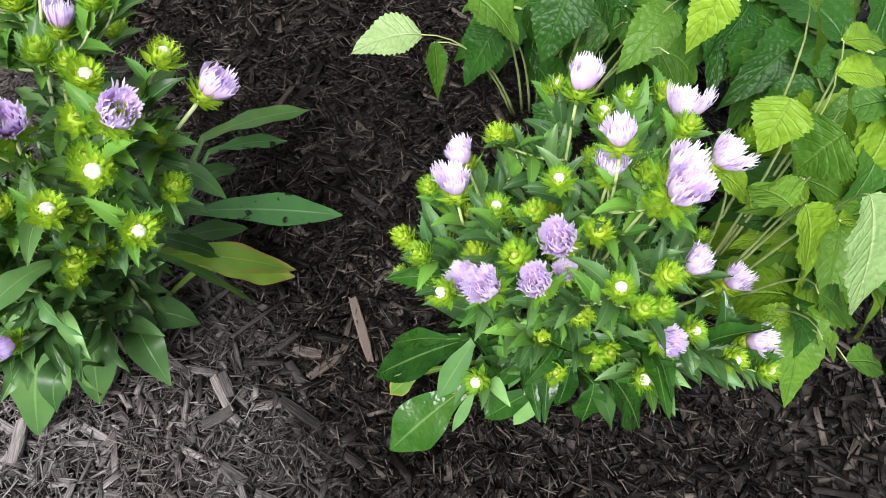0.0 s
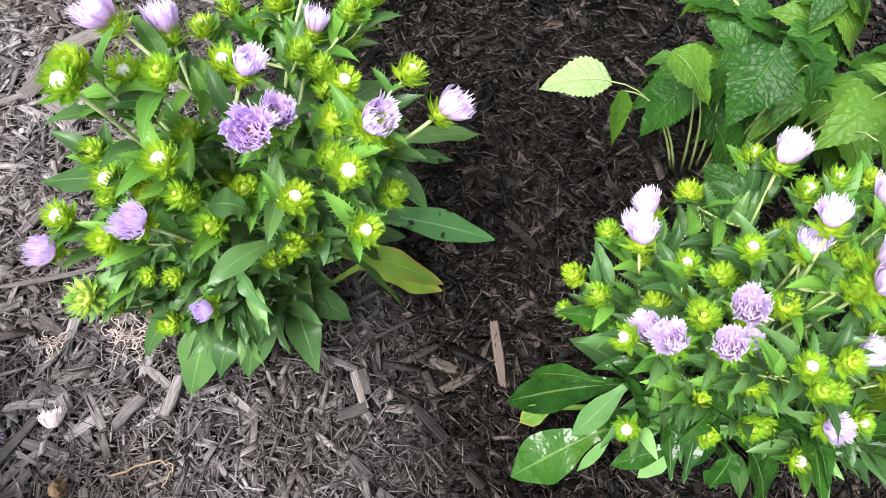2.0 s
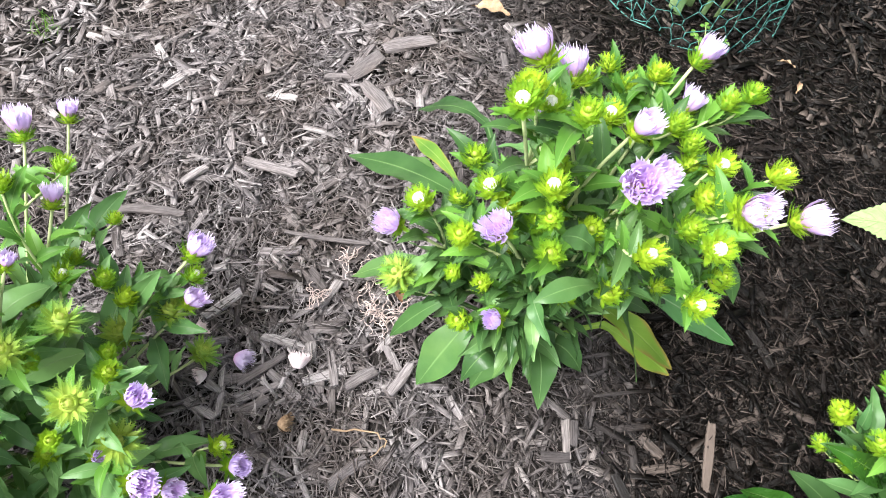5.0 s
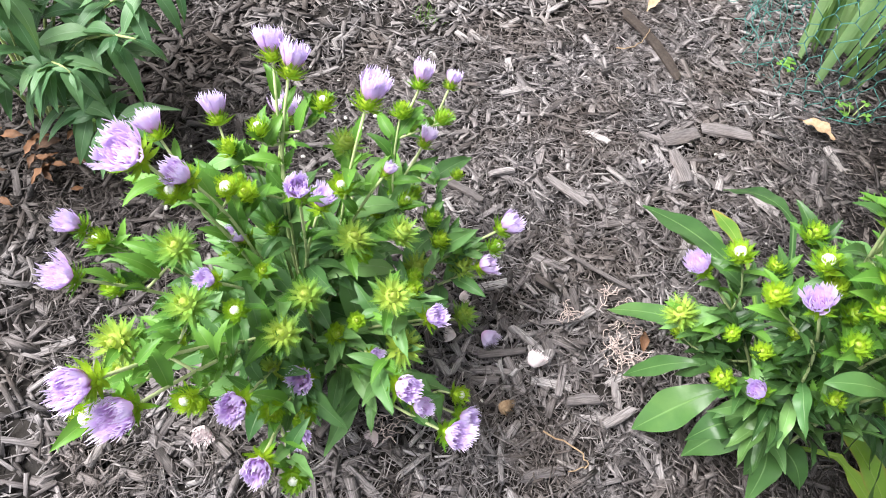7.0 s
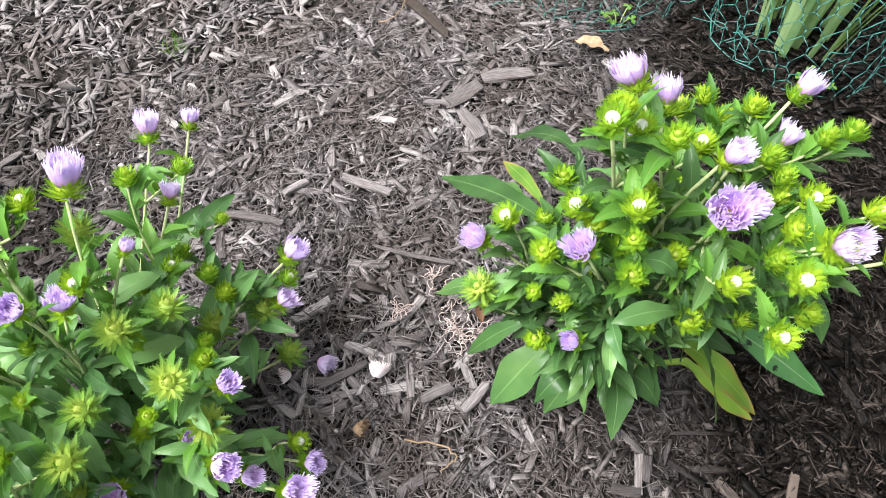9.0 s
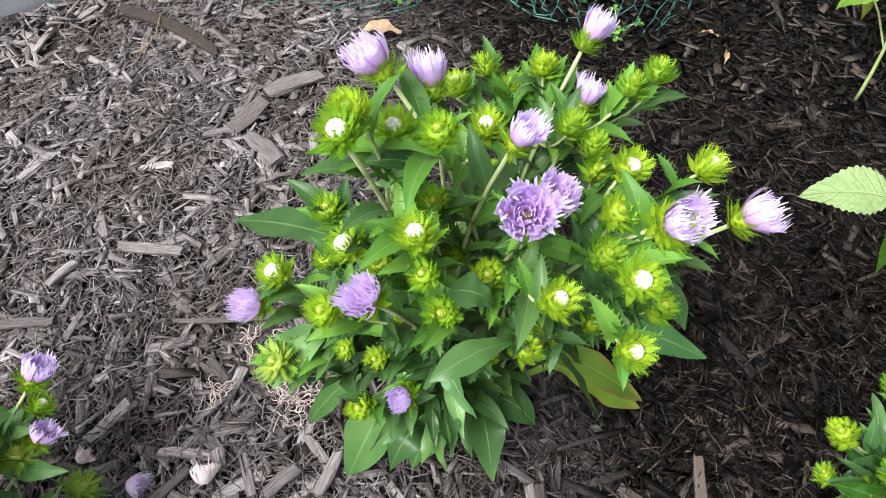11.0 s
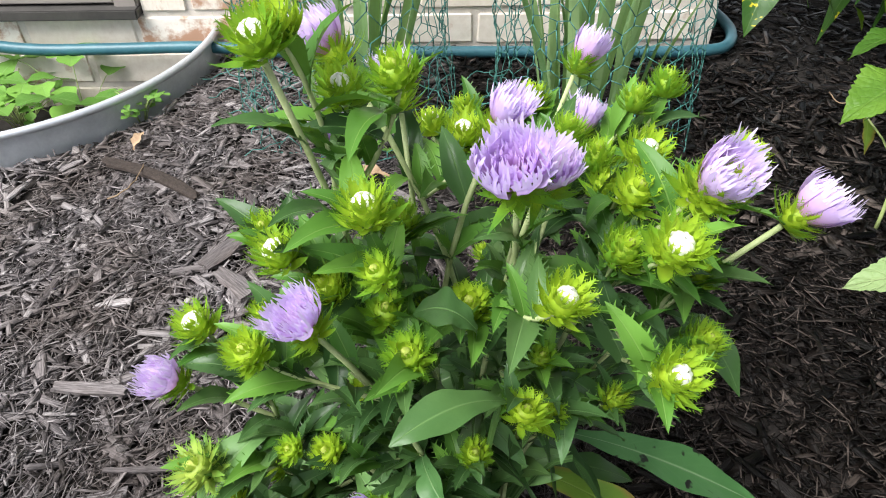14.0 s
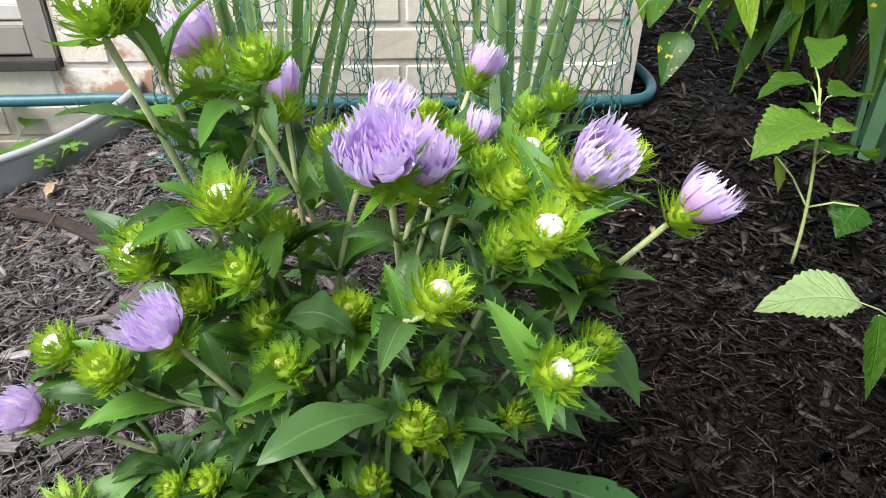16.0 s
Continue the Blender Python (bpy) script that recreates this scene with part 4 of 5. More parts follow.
A_BASAL = [
    ((-0.159, 0.545, 0.070), (-0.000, 0.596, 0.015), 0.040, 0.0, 0.02, "leaf_speck"),
    ((-0.135, 0.494, 0.045), (-0.040, 0.511, 0.012), 0.036, 0.15, 0.012, "leaf_old"),
    ((-0.154, 0.622, 0.100), (-0.056, 0.717, 0.050), 0.030, 0.0, 0.02, "leaf_shaded"),
    ((-0.170, 0.511, 0.060), (-0.100, 0.555, 0.030), 0.025, 0.0, 0.02, "leaf_shaded"),
    ((-0.164, 0.561, 0.090), (-0.121, 0.615, 0.060), 0.027, 0.0, 0.02, "leaf_shaded"),
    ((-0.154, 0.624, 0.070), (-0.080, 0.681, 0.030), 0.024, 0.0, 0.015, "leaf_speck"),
    ((-0.241, 0.382, 0.100), (-0.256, 0.305, 0.012), 0.045, 0.0, 0.03, "leaf_shaded"),
    ((-0.204, 0.434, 0.110), (-0.207, 0.342, 0.012), 0.046, 0.3, 0.04, "leaf_shaded"),
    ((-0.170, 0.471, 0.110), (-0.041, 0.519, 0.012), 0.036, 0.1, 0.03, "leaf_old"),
    ((-0.189, 0.438, 0.100), (-0.161, 0.396, 0.015), 0.034, -0.2, 0.03, "leaf_shaded"),
    ((-0.219, 0.415, 0.140), (-0.207, 0.396, 0.060), 0.030, 0.2, 0.03, "leaf_shaded"),
    ((-0.252, 0.399, 0.140), (-0.285, 0.362, 0.060), 0.030, 0.1, 0.03, "leaf_shaded"),
    ((-0.162, 0.470, 0.150), (-0.108, 0.497, 0.070), 0.028, 0.0, 0.03, "leaf_shaded"),
    ((-0.204, 0.512, 0.170), (-0.276, 0.433, 0.130), 0.032, 0.2, 0.02, "leaf_shaded"),
    ((-0.176, 0.509, 0.260), (-0.143, 0.598, 0.240), 0.026, -0.2, 0.02, "leaf_shaded"),
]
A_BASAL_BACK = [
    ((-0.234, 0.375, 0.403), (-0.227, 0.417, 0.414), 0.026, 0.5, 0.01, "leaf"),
    ((-0.159, 0.369, 0.35), (-0.184, 0.359, 0.356), 0.024, -0.3, 0.015, "leaf_shaded"),
    ((-0.145, 0.374, 0.306), (-0.173, 0.32, 0.319), 0.019, 0.2, 0.02, "leaf_shaded"),
    ((-0.319, 0.476, 0.120), (-0.515, 0.468, 0.050), 0.040, 0.0, 0.04, "leaf_shaded"),
    ((-0.377, 0.559, 0.150), (-0.484, 0.567, 0.080), 0.035, 0.0, 0.04, "leaf_shaded"),
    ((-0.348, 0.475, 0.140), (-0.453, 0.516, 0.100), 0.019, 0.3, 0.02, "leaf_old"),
    ((-0.319, 0.410, 0.080), (-0.404, 0.353, 0.020), 0.030, 0.0, 0.03, "leaf_shaded"),
    ((-0.275, 0.375, 0.100), (-0.317, 0.326, 0.020), 0.024, 0.2, 0.03, "leaf_shaded"),
    ((-0.372, 0.483, 0.100), (-0.473, 0.486, 0.050), 0.047, 0.0, 0.03, "leaf_shaded"),
    ((-0.168, 0.403, 0.270), (-0.231, 0.388, 0.190), 0.017, 0.0, 0.02, "leaf_shaded"),
    ((-0.267, 0.368, 0.220), (-0.268, 0.383, 0.100), 0.023, 0.0, 0.02, "leaf_shaded"),
    ((-0.201, 0.401, 0.240), (-0.240, 0.414, 0.200), 0.018, 0.0, 0.02, "leaf_shaded"),
    ((-0.166, 0.441, 0.250), (-0.132, 0.447, 0.120), 0.022, 0.2, 0.03, "leaf_shaded"),
    ((-0.125, 0.434, 0.200), (-0.067, 0.458, 0.050), 0.016, 0.3, 0.02, "leaf_shaded"),
    ((-0.215, 0.380, 0.200), (-0.203, 0.386, 0.100), 0.023, 0.0, 0.02, "leaf_shaded"),
]
heads = [("flower", h[:3], 0.50 + h[3] * 0.37, *h[4:]) for h in A_FLOWERS] + [("white", h, 0.96) for h in A_WHITE] + [("green", h, 0.92) for h in A_GREEN] + [("star", h, 1.15) for h in A_STAR]
aster((-0.19, 0.43, 0.0), heads, A_BASAL + A_BASAL_BACK, "tall stokes aster with lavender flowers and many green buds in mulch", 1, False, 0.06, 5, 26, 8, 0.6)

B_FLOWERS = [(0.119, 0.534, 0.265, 0.85), (0.116, 0.494, 0.285, 0.95), (0.208, 0.579, 0.332, 1.1), (0.288, 0.559, 0.338, 1.1), (0.221, 0.490, 0.379, 0.8),
    (0.228, 0.493, 0.338, 0.9), (0.268, 0.456, 0.373, 1.35), (0.309, 0.501, 0.355, 0.9), (0.190, 0.427, 0.333, 1.15), (0.133, 0.405, 0.294, 0.95),
    (0.142, 0.388, 0.326, 1.05), (0.172, 0.383, 0.353, 0.85), (0.336, 0.478, 0.231, 0.95), (0.388, 0.487, 0.195, 0.9), (0.303, 0.396, 0.244, 0.85),
    (0.397, 0.421, 0.211, 1.0), (0.200, 0.412, 0.314, 0.4), (0.271, 0.478, 0.369, 1.1)]
B_WHITE = [(0.113, 0.386, 0.306), (0.148, 0.461, 0.313), (0.233, 0.393, 0.341), (0.237, 0.548, 0.354), (0.222, 0.541, 0.341), (0.260, 0.461, 0.345),
    (0.329, 0.411, 0.240), (0.402, 0.395, 0.215), (0.366, 0.394, 0.229), (0.295, 0.373, 0.213), (0.155, 0.357, 0.197), (0.195, 0.605, 0.291),
    (0.193, 0.488, 0.319)]
B_GREEN = [(0.095, 0.517, 0.237), (0.145, 0.547, 0.286), (0.092, 0.433, 0.272), (0.077, 0.478, 0.210), (0.227, 0.454, 0.308), (0.161, 0.413, 0.327),
    (0.276, 0.577, 0.331), (0.259, 0.489, 0.340), (0.255, 0.508, 0.322), (0.177, 0.467, 0.302), (0.137, 0.437, 0.279), (0.283, 0.528, 0.354),
    (0.265, 0.400, 0.297), (0.268, 0.397, 0.202), (0.221, 0.396, 0.276), (0.096, 0.437, 0.220), (0.305, 0.470, 0.225), (0.246, 0.380, 0.229),
    (0.345, 0.548, 0.330), (0.225, 0.528, 0.300), (0.205, 0.508, 0.250), (0.285, 0.428, 0.300)]
B_BASAL = [
    ((0.154, 0.423, 0.120), (0.067, 0.407, 0.015), 0.046, 0.0, 0.02, "leaf_wet"),
    ((0.157, 0.385, 0.080), (0.093, 0.333, 0.010), 0.052, 0.3, 0.02, "leaf_wet"),
    ((0.133, 0.420, 0.120), (0.079, 0.431, 0.050), 0.025, 0.0, 0.02, "leaf_wet"),
    ((0.156, 0.409, 0.160), (0.133, 0.373, 0.080), 0.024, 0.0, 0.02, "leaf"),
    ((0.166, 0.380, 0.100), (0.153, 0.352, 0.040), 0.012, 0.2, 0.02, "leaf"),
    ((0.228, 0.391, 0.090), (0.185, 0.369, 0.040), 0.024, 0.0, 0.02, "leaf_wet"),
    ((0.232, 0.394, 0.080), (0.217, 0.369, 0.030), 0.021, 0.2, 0.02, "leaf"),
    ((0.281, 0.412, 0.120), (0.354, 0.386, 0.015), 0.051, 0.0, 0.03, "leaf_wet"),
]
B_BASAL_FRONT = [
    ((0.282, 0.428, 0.170), (0.253, 0.408, 0.120), 0.024, 0.0, 0.02, "leaf"),
    ((0.281, 0.401, 0.100), (0.283, 0.377, 0.050), 0.035, 0.2, 0.02, "leaf_wet"),
    ((0.188, 0.417, 0.150), (0.224, 0.399, 0.080), 0.022, 0.0, 0.02, "leaf"),
    ((0.210, 0.429, 0.140), (0.203, 0.394, 0.070), 0.020, 0.2, 0.02, "leaf"),
    ((0.357, 0.417, 0.150), (0.426, 0.419, 0.080), 0.016, 0.0, 0.02, "leaf"),
    ((0.352, 0.417, 0.150), (0.388, 0.409, 0.100), 0.014, 0.0, 0.02, "leaf"),
    ((0.111, 0.402, 0.060), (0.085, 0.385, 0.030), 0.022, 0.3, 0.01, "leaf_old"),
    ((0.256, 0.417, 0.110), (0.257, 0.388, 0.050), 0.026, 0.0, 0.02, "leaf_wet"),
]
heads = [("flower", h[:3], 0.32 + h[3] * 0.66) for h in B_FLOWERS] + [("white", h, 0.92) for h in B_WHITE] + [("green", h, 0.95) for h in B_GREEN]
aster((0.245, 0.455, 0.0), heads, B_BASAL + B_BASAL_FRONT, "low wet stokes aster with pale lavender flowers beside broad-leaved plants", 2, True, 0.06, 8, 30, 1, 0.45)

C_FLOWERS = [(-0.612, 0.015, 0.377, 1.0), (-0.594, 0.031, 0.370, 1.1), (-0.612, 0.020, 0.294, 0.95), (-0.534, 0.084, 0.371, 1.2), (-0.637, 0.179, 0.270, 1.0),
    (-0.655, 0.227, 0.232, 0.7), (-0.560, 0.154, 0.258, 0.7), (-0.736, -0.039, 0.195, 1.25), (-0.643, -0.106, 0.283, 1.0), (-0.491, -0.123, 0.411, 1.25),
    (-0.499, -0.092, 0.364, 0.95), (-0.474, -0.004, 0.339, 0.9), (-0.503, 0.023, 0.281, 0.9), (-0.514, -0.060, 0.245, 0.8), (-0.556, -0.195, 0.272, 0.9),
    (-0.469, -0.199, 0.318, 0.9), (-0.454, -0.097, 0.276, 0.7)]
C_FLOWERS_LOW = [(-0.343, -0.189, 0.369, 1.15), (-0.328, -0.173, 0.339, 1.05), (-0.349, -0.105, 0.242, 1.1), (-0.392, -0.044, 0.154, 0.9), (-0.332, 0.044, 0.191, 1.0),
    (-0.373, 0.086, 0.232, 0.8), (-0.451, 0.188, 0.150, 0.75), (-0.472, 0.222, 0.185, 1.0), (-0.284, 0.077, 0.155, 1.0), (-0.389, 0.034, 0.155, 0.5),
    (-0.505, 0.090, 0.291, 0.45), (-0.292, -0.101, 0.240, 1.0), (-0.312, 0.109, 0.100, 0.9), (-0.363, -0.060, 0.080, 0.85), (-0.320, 0.056, 0.161, 0.7)]
C_WHITE = [(-0.567, 0.047, 0.338), (-0.574, 0.181, 0.266), (-0.571, -0.015, 0.321), (-0.489, -0.101, 0.359), (-0.517, -0.059, 0.314), (-0.497, 0.039, 0.299),
    (-0.465, 0.207, 0.159), (-0.430, -0.082, 0.253), (-0.366, -0.141, 0.244), (-0.341, -0.197, 0.324), (-0.543, -0.180, 0.258), (-0.520, 0.118, 0.215),
    (-0.282, -0.078, 0.210), (-0.337, 0.113, 0.100)]
C_STAR = [(-0.469, 0.042, 0.256), (-0.461, 0.090, 0.254), (-0.390, 0.050, 0.265), (-0.441, -0.019, 0.228), (-0.408, -0.051, 0.230), (-0.407, -0.115, 0.328),
    (-0.566, 0.069, 0.278), (-0.367, 0.057, 0.207), (-0.483, 0.122, 0.139), (-0.467, 0.170, 0.141), (-0.447, 0.174, 0.054), (-0.410, -0.066, 0.154),
    (-0.485, -0.113, 0.295), (-0.403, -0.174, 0.307), (-0.438, -0.193, 0.200)]
C_GREEN = [(-0.364, -0.056, 0.138), (-0.361, -0.049, 0.140), (-0.596, -0.044, 0.280), (-0.514, -0.183, 0.220), (-0.500, 0.141, 0.200), (-0.482, 0.145, 0.180),
    (-0.569, 0.128, 0.300), (-0.520, 0.041, 0.200), (-0.424, 0.087, 0.200), (-0.348, -0.078, 0.200), (-0.427, 0.008, 0.150), (-0.534, -0.043, 0.280),
    (-0.452, -0.144, 0.200)]
C_BASAL = [
    ((-0.522, 0.036, 0.200), (-0.510, 0.102, 0.220), 0.026, 0.0, 0.03, "leaf"),
    ((-0.477, 0.014, 0.180), (-0.473, 0.086, 0.160), 0.030, 0.0, 0.03, "leaf"),
    ((-0.480, 0.027, 0.180), (-0.444, 0.038, 0.110), 0.030, 0.0, 0.02, "leaf"),
    ((-0.586, -0.023, 0.250), (-0.603, -0.069, 0.240), 0.021, 0.0, 0.02, "leaf"),
    ((-0.538, 0.006, 0.150), (-0.587, -0.039, 0.180), 0.028, 0.0, 0.03, "leaf"),
    ((-0.444, -0.012, 0.120), (-0.425, 0.030, 0.070), 0.026, 0.0, 0.02, "leaf"),
    ((-0.460, -0.092, 0.120), (-0.498, -0.167, 0.060), 0.034, 0.0, 0.03, "leaf"),
    ((-0.492, -0.093, 0.140), (-0.482, -0.133, 0.080), 0.031, 0.0, 0.02, "leaf"),
    ((-0.560, -0.028, 0.180), (-0.612, 0.008, 0.200), 0.025, 0.0, 0.03, "leaf"),
    ((-0.550, 0.064, 0.220), (-0.548, 0.022, 0.150), 0.027, 0.0, 0.03, "leaf"),
]
heads = [("flower", h[:3], 0.18 + h[3] * 0.74) for h in C_FLOWERS + C_FLOWERS_LOW] + [("white", h, 0.92) for h in C_WHITE] + [("star", h, 1.15) for h in C_STAR] + [("green", h, 0.95) for h in C_GREEN]
aster((-0.50, -0.01, 0.0), heads, C_BASAL, "wide stokes aster covered in lavender flowers and starry buds", 3, False, 0.08, 20, 14, 4)

# ---- other plants ----


def leafy_plant(name, at, stems, mats, label, category, leaf_len, leaf_wide, seed, belly=0.4, teeth=0.0, droop=0.3, per_node=2, nodes=6, n=14, twig_mat="stem"):
    """A bushy plant: stems that end at the given places, with leaves set along them and a tuft at the end."""
    rng = random.Random(seed)
    at = Vector(at)
    plant = holder(name, at, label, category)
    meshes = []
    for k, mt in enumerate(mats):
        for j in range(3):
            L = leaf_len * (0.75 + 0.25 * j)
            meshes.append(leaf_blade((0, 0, 0), (0, L * 0.5, L * 0.16), (0, L, -L * droop * (0.4 + 0.5 * j)), L * leaf_wide, belly, 0.09, 0.25, 0.03, n, 0.12, teeth, seed * 10 + 3 * k + j).mesh("leaf", MAT[mt]))
    for tip in stems:
        tip = Vector(tip) - at
        start = Vector((tip.x * 0.12, tip.y * 0.12, 0.0))
        line = bezier(start, Vector((tip.x * 0.45, tip.y * 0.45, max(tip.z * 0.95, 0.05))), tip, 10)
        g = Build()
        g.tube(line, [0.0028 - 0.00014 * i for i in range(10)], 6)
        part("stem", g.mesh("stem", MAT[twig_mat]), plant)
        spin = rng.uniform(0, 3)
        for k in range(nodes):
            f = 0.35 + 0.65 * (k + 1) / nodes
            q = line[min(9, int(f * 9))]
            for j in range(per_node):
                a = spin + k * 1.57 + j * 2 * math.pi / per_node + rng.uniform(-0.35, 0.35)
                s = rng.uniform(0.7, 1.2) * (1.0 if k < nodes - 1 else 0.6)
                m = Matrix.Translation(q) @ Matrix.Rotation(a, 4, "Z") @ Matrix.Rotation(rng.uniform(-0.5, 0.35), 4, "X") @ Matrix.Rotation(rng.uniform(-0.4, 0.4), 4, "Y") @ Matrix.Diagonal((s, s, s, 1))
                part("leaf", rng.choice(meshes), plant, m)
    return plant


def set_leaves(plant, leaves, teeth, seed, axis, arch=0.25, single=False, hang=False):
    """Single leaves of a plant, each on its own stalk from the middle of the plant."""
    at = Vector(plant.location)
    for k, (a, b, width, look_) in enumerate(leaves):
        a, b = Vector(a) - at, Vector(b) - at
        L = (b - a).length
        c = a.lerp(b, 0.45) + Vector((0, 0, L * arch))
        me = leaf_blade(a, c, b, width * (1.5 if single else 1.2), 0.36, 0.10, 0.25 * (-1) ** k, 0.03, 44 if teeth else 14, 0.12, teeth, seed * 40 + k).mesh("leaf", MAT[look_])
        part("leaf", me, plant)
        if single:
            h = max(0.03, min(0.2, a.z - 0.015)) / 0.215
            foot = Vector((0.05, 1.07, 0)).lerp(Vector((0.02, 1.14, 0)), h * h) - at + Vector((0, 0, h * 0.215))
            g = Build()
            g.tube([foot, foot.lerp(a, 0.5) + Vector((0, 0, 0.006)), a], [0.0014] * 3, 6)
            part("stem", g.mesh("stem", MAT["stem"]), plant)
            continue
        hub = Vector(axis) - at
        if hang:
            g = Build()
            g.tube(bezier(hub.lerp(Vector((a.x, a.y, hub.z)), 0.25), a.lerp(hub, 0.3) + Vector((0, 0, 0.10)), a, 9), [0.0026 - 0.0002 * i for i in range(9)], 6)
            part("twig", g.mesh("twig", MAT["twig"]), plant)
            continue
        foot = Vector((hub.x, hub.y, 0)).lerp(Vector((a.x, a.y, 0)), 0.3)
        line = bezier(foot, Vector(((a.x + foot.x) / 2, (a.y + foot.y) / 2, a.z * 0.9)), a, 9)
        g = Build()
        g.tube(line, [0.0020 - 0.00019 * i for i in range(9)], 6)
        part("stem", g.mesh("stem", MAT["stem"]), plant)


broad = leafy_plant("broad_leaved_plant", (0.30, 0.86, 0), [(0.14, 0.82, 0.16), (0.20, 0.84, 0.18), (0.28, 0.78, 0.22), (0.40, 0.78, 0.25), (0.45, 0.85, 0.3), (0.28, 0.92, 0.26), (0.60, 0.80, 0.3), (0.18, 0.93, 0.18), (0.5, 0.7, 0.28)],
                    ["salvia_dark", "salvia_dark", "salvia"], "bushy plant with broad dark green toothed leaves", "plant", 0.078, 0.60, 11, 0.33, 0.05, 0.5, 2, 11, 32)
BROAD_LEAVES = [
    ((0.069, 0.720, 0.200), (-0.002, 0.699, 0.180), 0.041, "salvia_pale"),
    ((0.083, 0.717, 0.195), (0.095, 0.694, 0.130), 0.021, "salvia"),
    ((0.115, 0.734, 0.250), (0.170, 0.702, 0.220), 0.048, "salvia"),
    ((0.148, 0.744, 0.200), (0.122, 0.717, 0.130), 0.045, "salvia_dark"),
    ((0.214, 0.756, 0.270), (0.195, 0.704, 0.200), 0.060, "salvia_dark"),
    ((0.176, 0.782, 0.200), (0.194, 0.770, 0.160), 0.026, "salvia_dark"),
    ((0.295, 0.685, 0.310), (0.253, 0.639, 0.270), 0.039, "salvia"),
    ((0.283, 0.624, 0.320), (0.317, 0.622, 0.290), 0.046, "salvia"),
    ((0.298, 0.624, 0.400), (0.288, 0.607, 0.340), 0.032, "salvia_lime"),
    ((0.199, 0.734, 0.160), (0.235, 0.724, 0.100), 0.052, "salvia_dark"),
    ((0.236, 0.701, 0.140), (0.220, 0.672, 0.100), 0.052, "salvia_dark"),
    ((0.268, 0.716, 0.260), (0.257, 0.717, 0.200), 0.053, "salvia_dark"),
    ((0.229, 0.711, 0.300), (0.251, 0.698, 0.260), 0.034, "salvia_dark"),
]
set_leaves(broad, BROAD_LEAVES, 0.05, 5, (0.25, 0.82, 0))
broad = leafy_plant("broad_leaved_plant", (0.50, 0.58, 0), [(0.42, 0.56, 0.26), (0.45, 0.52, 0.26), (0.50, 0.50, 0.22), (0.48, 0.62, 0.32), (0.58, 0.55, 0.34), (0.46, 0.47, 0.16), (0.44, 0.66, 0.28), (0.60, 0.66, 0.36)],
                    ["salvia", "salvia_lime", "salvia_dark"], "bushy plant with broad yellow-green toothed leaves", "plant", 0.070, 0.62, 12, 0.33, 0.05, 0.6, 2, 10, 32)
LIME_LEAVES = [
    ((0.420, 0.747, 0.250), (0.410, 0.692, 0.180), 0.070, "salvia_dark"),
    ((0.346, 0.539, 0.380), (0.339, 0.517, 0.340), 0.037, "salvia_lime"),
    ((0.307, 0.505, 0.330), (0.351, 0.494, 0.300), 0.032, "salvia_lime"),
    ((0.347, 0.461, 0.360), (0.327, 0.486, 0.340), 0.039, "salvia"),
    ((0.351, 0.456, 0.370), (0.379, 0.424, 0.300), 0.045, "salvia_lime"),
    ((0.391, 0.465, 0.380), (0.418, 0.413, 0.300), 0.049, "salvia_pale"),
    ((0.345, 0.605, 0.420), (0.381, 0.593, 0.360), 0.038, "salvia"),
]
set_leaves(broad, LIME_LEAVES, 0.05, 6, (0.46, 0.58, 0))
LIME_LEAVES = [
    ((0.404, 0.540, 0.350), (0.388, 0.532, 0.300), 0.055, "salvia"),
    ((0.404, 0.568, 0.360), (0.425, 0.564, 0.310), 0.048, "salvia"),
    ((0.364, 0.559, 0.420), (0.402, 0.570, 0.410), 0.023, "salvia_lime"),
    ((0.369, 0.549, 0.400), (0.413, 0.555, 0.390), 0.023, "salvia_lime"),
    ((0.396, 0.427, 0.300), (0.441, 0.416, 0.260), 0.029, "salvia"),
    ((0.432, 0.417, 0.240), (0.464, 0.415, 0.200), 0.021, "salvia"),
    ((0.477, 0.417, 0.200), (0.529, 0.428, 0.170), 0.028, "salvia"),
]
set_leaves(broad, LIME_LEAVES, 0.05, 7, (0.46, 0.58, 0))
young = holder("broad_leaved_plant", (0.06, 1.02, 0), "young plant with broad green toothed leaves on one tall stem", "plant")
YOUNG_LEAVES = [
    ((0.027, 1.097, 0.190), (-0.034, 1.015, 0.160), 0.054, "salvia"),
    ((0.007, 1.188, 0.205), (-0.048, 1.125, 0.190), 0.032, "salvia"),
    ((0.011, 1.198, 0.220), (0.024, 1.372, 0.200), 0.034, "salvia"),
    ((0.018, 1.094, 0.200), (0.001, 1.122, 0.200), 0.018, "salvia"),
    ((0.035, 1.135, 0.210), (0.082, 1.196, 0.190), 0.036, "salvia"),
    ((0.049, 1.098, 0.180), (0.073, 1.150, 0.170), 0.019, "salvia"),
    ((0.049, 1.084, 0.160), (0.104, 1.134, 0.140), 0.047, "salvia"),
    ((0.064, 1.123, 0.150), (-0.005, 1.144, 0.110), 0.018, "salvia_dark"),
    ((-0.002, 1.177, 0.100), (0.014, 1.190, 0.040), 0.019, "leaf_old"),
    ((0.099, 1.084, 0.100), (0.087, 1.067, 0.060), 0.040, "salvia_dark"),
]
set_leaves(young, YOUNG_LEAVES, 0.05, 8, (0.02, 1.03, 0), 0.25, True)
g = Build()
g.tube([Vector((0.05, 1.07, 0)).lerp(Vector((0.02, 1.14, 0)), (i / 8) ** 2) - Vector((0.06, 1.02, 0)) + Vector((0, 0, 0.215 * i / 8)) for i in range(9)], [0.0026 - 0.0001 * i for i in range(9)], 7)
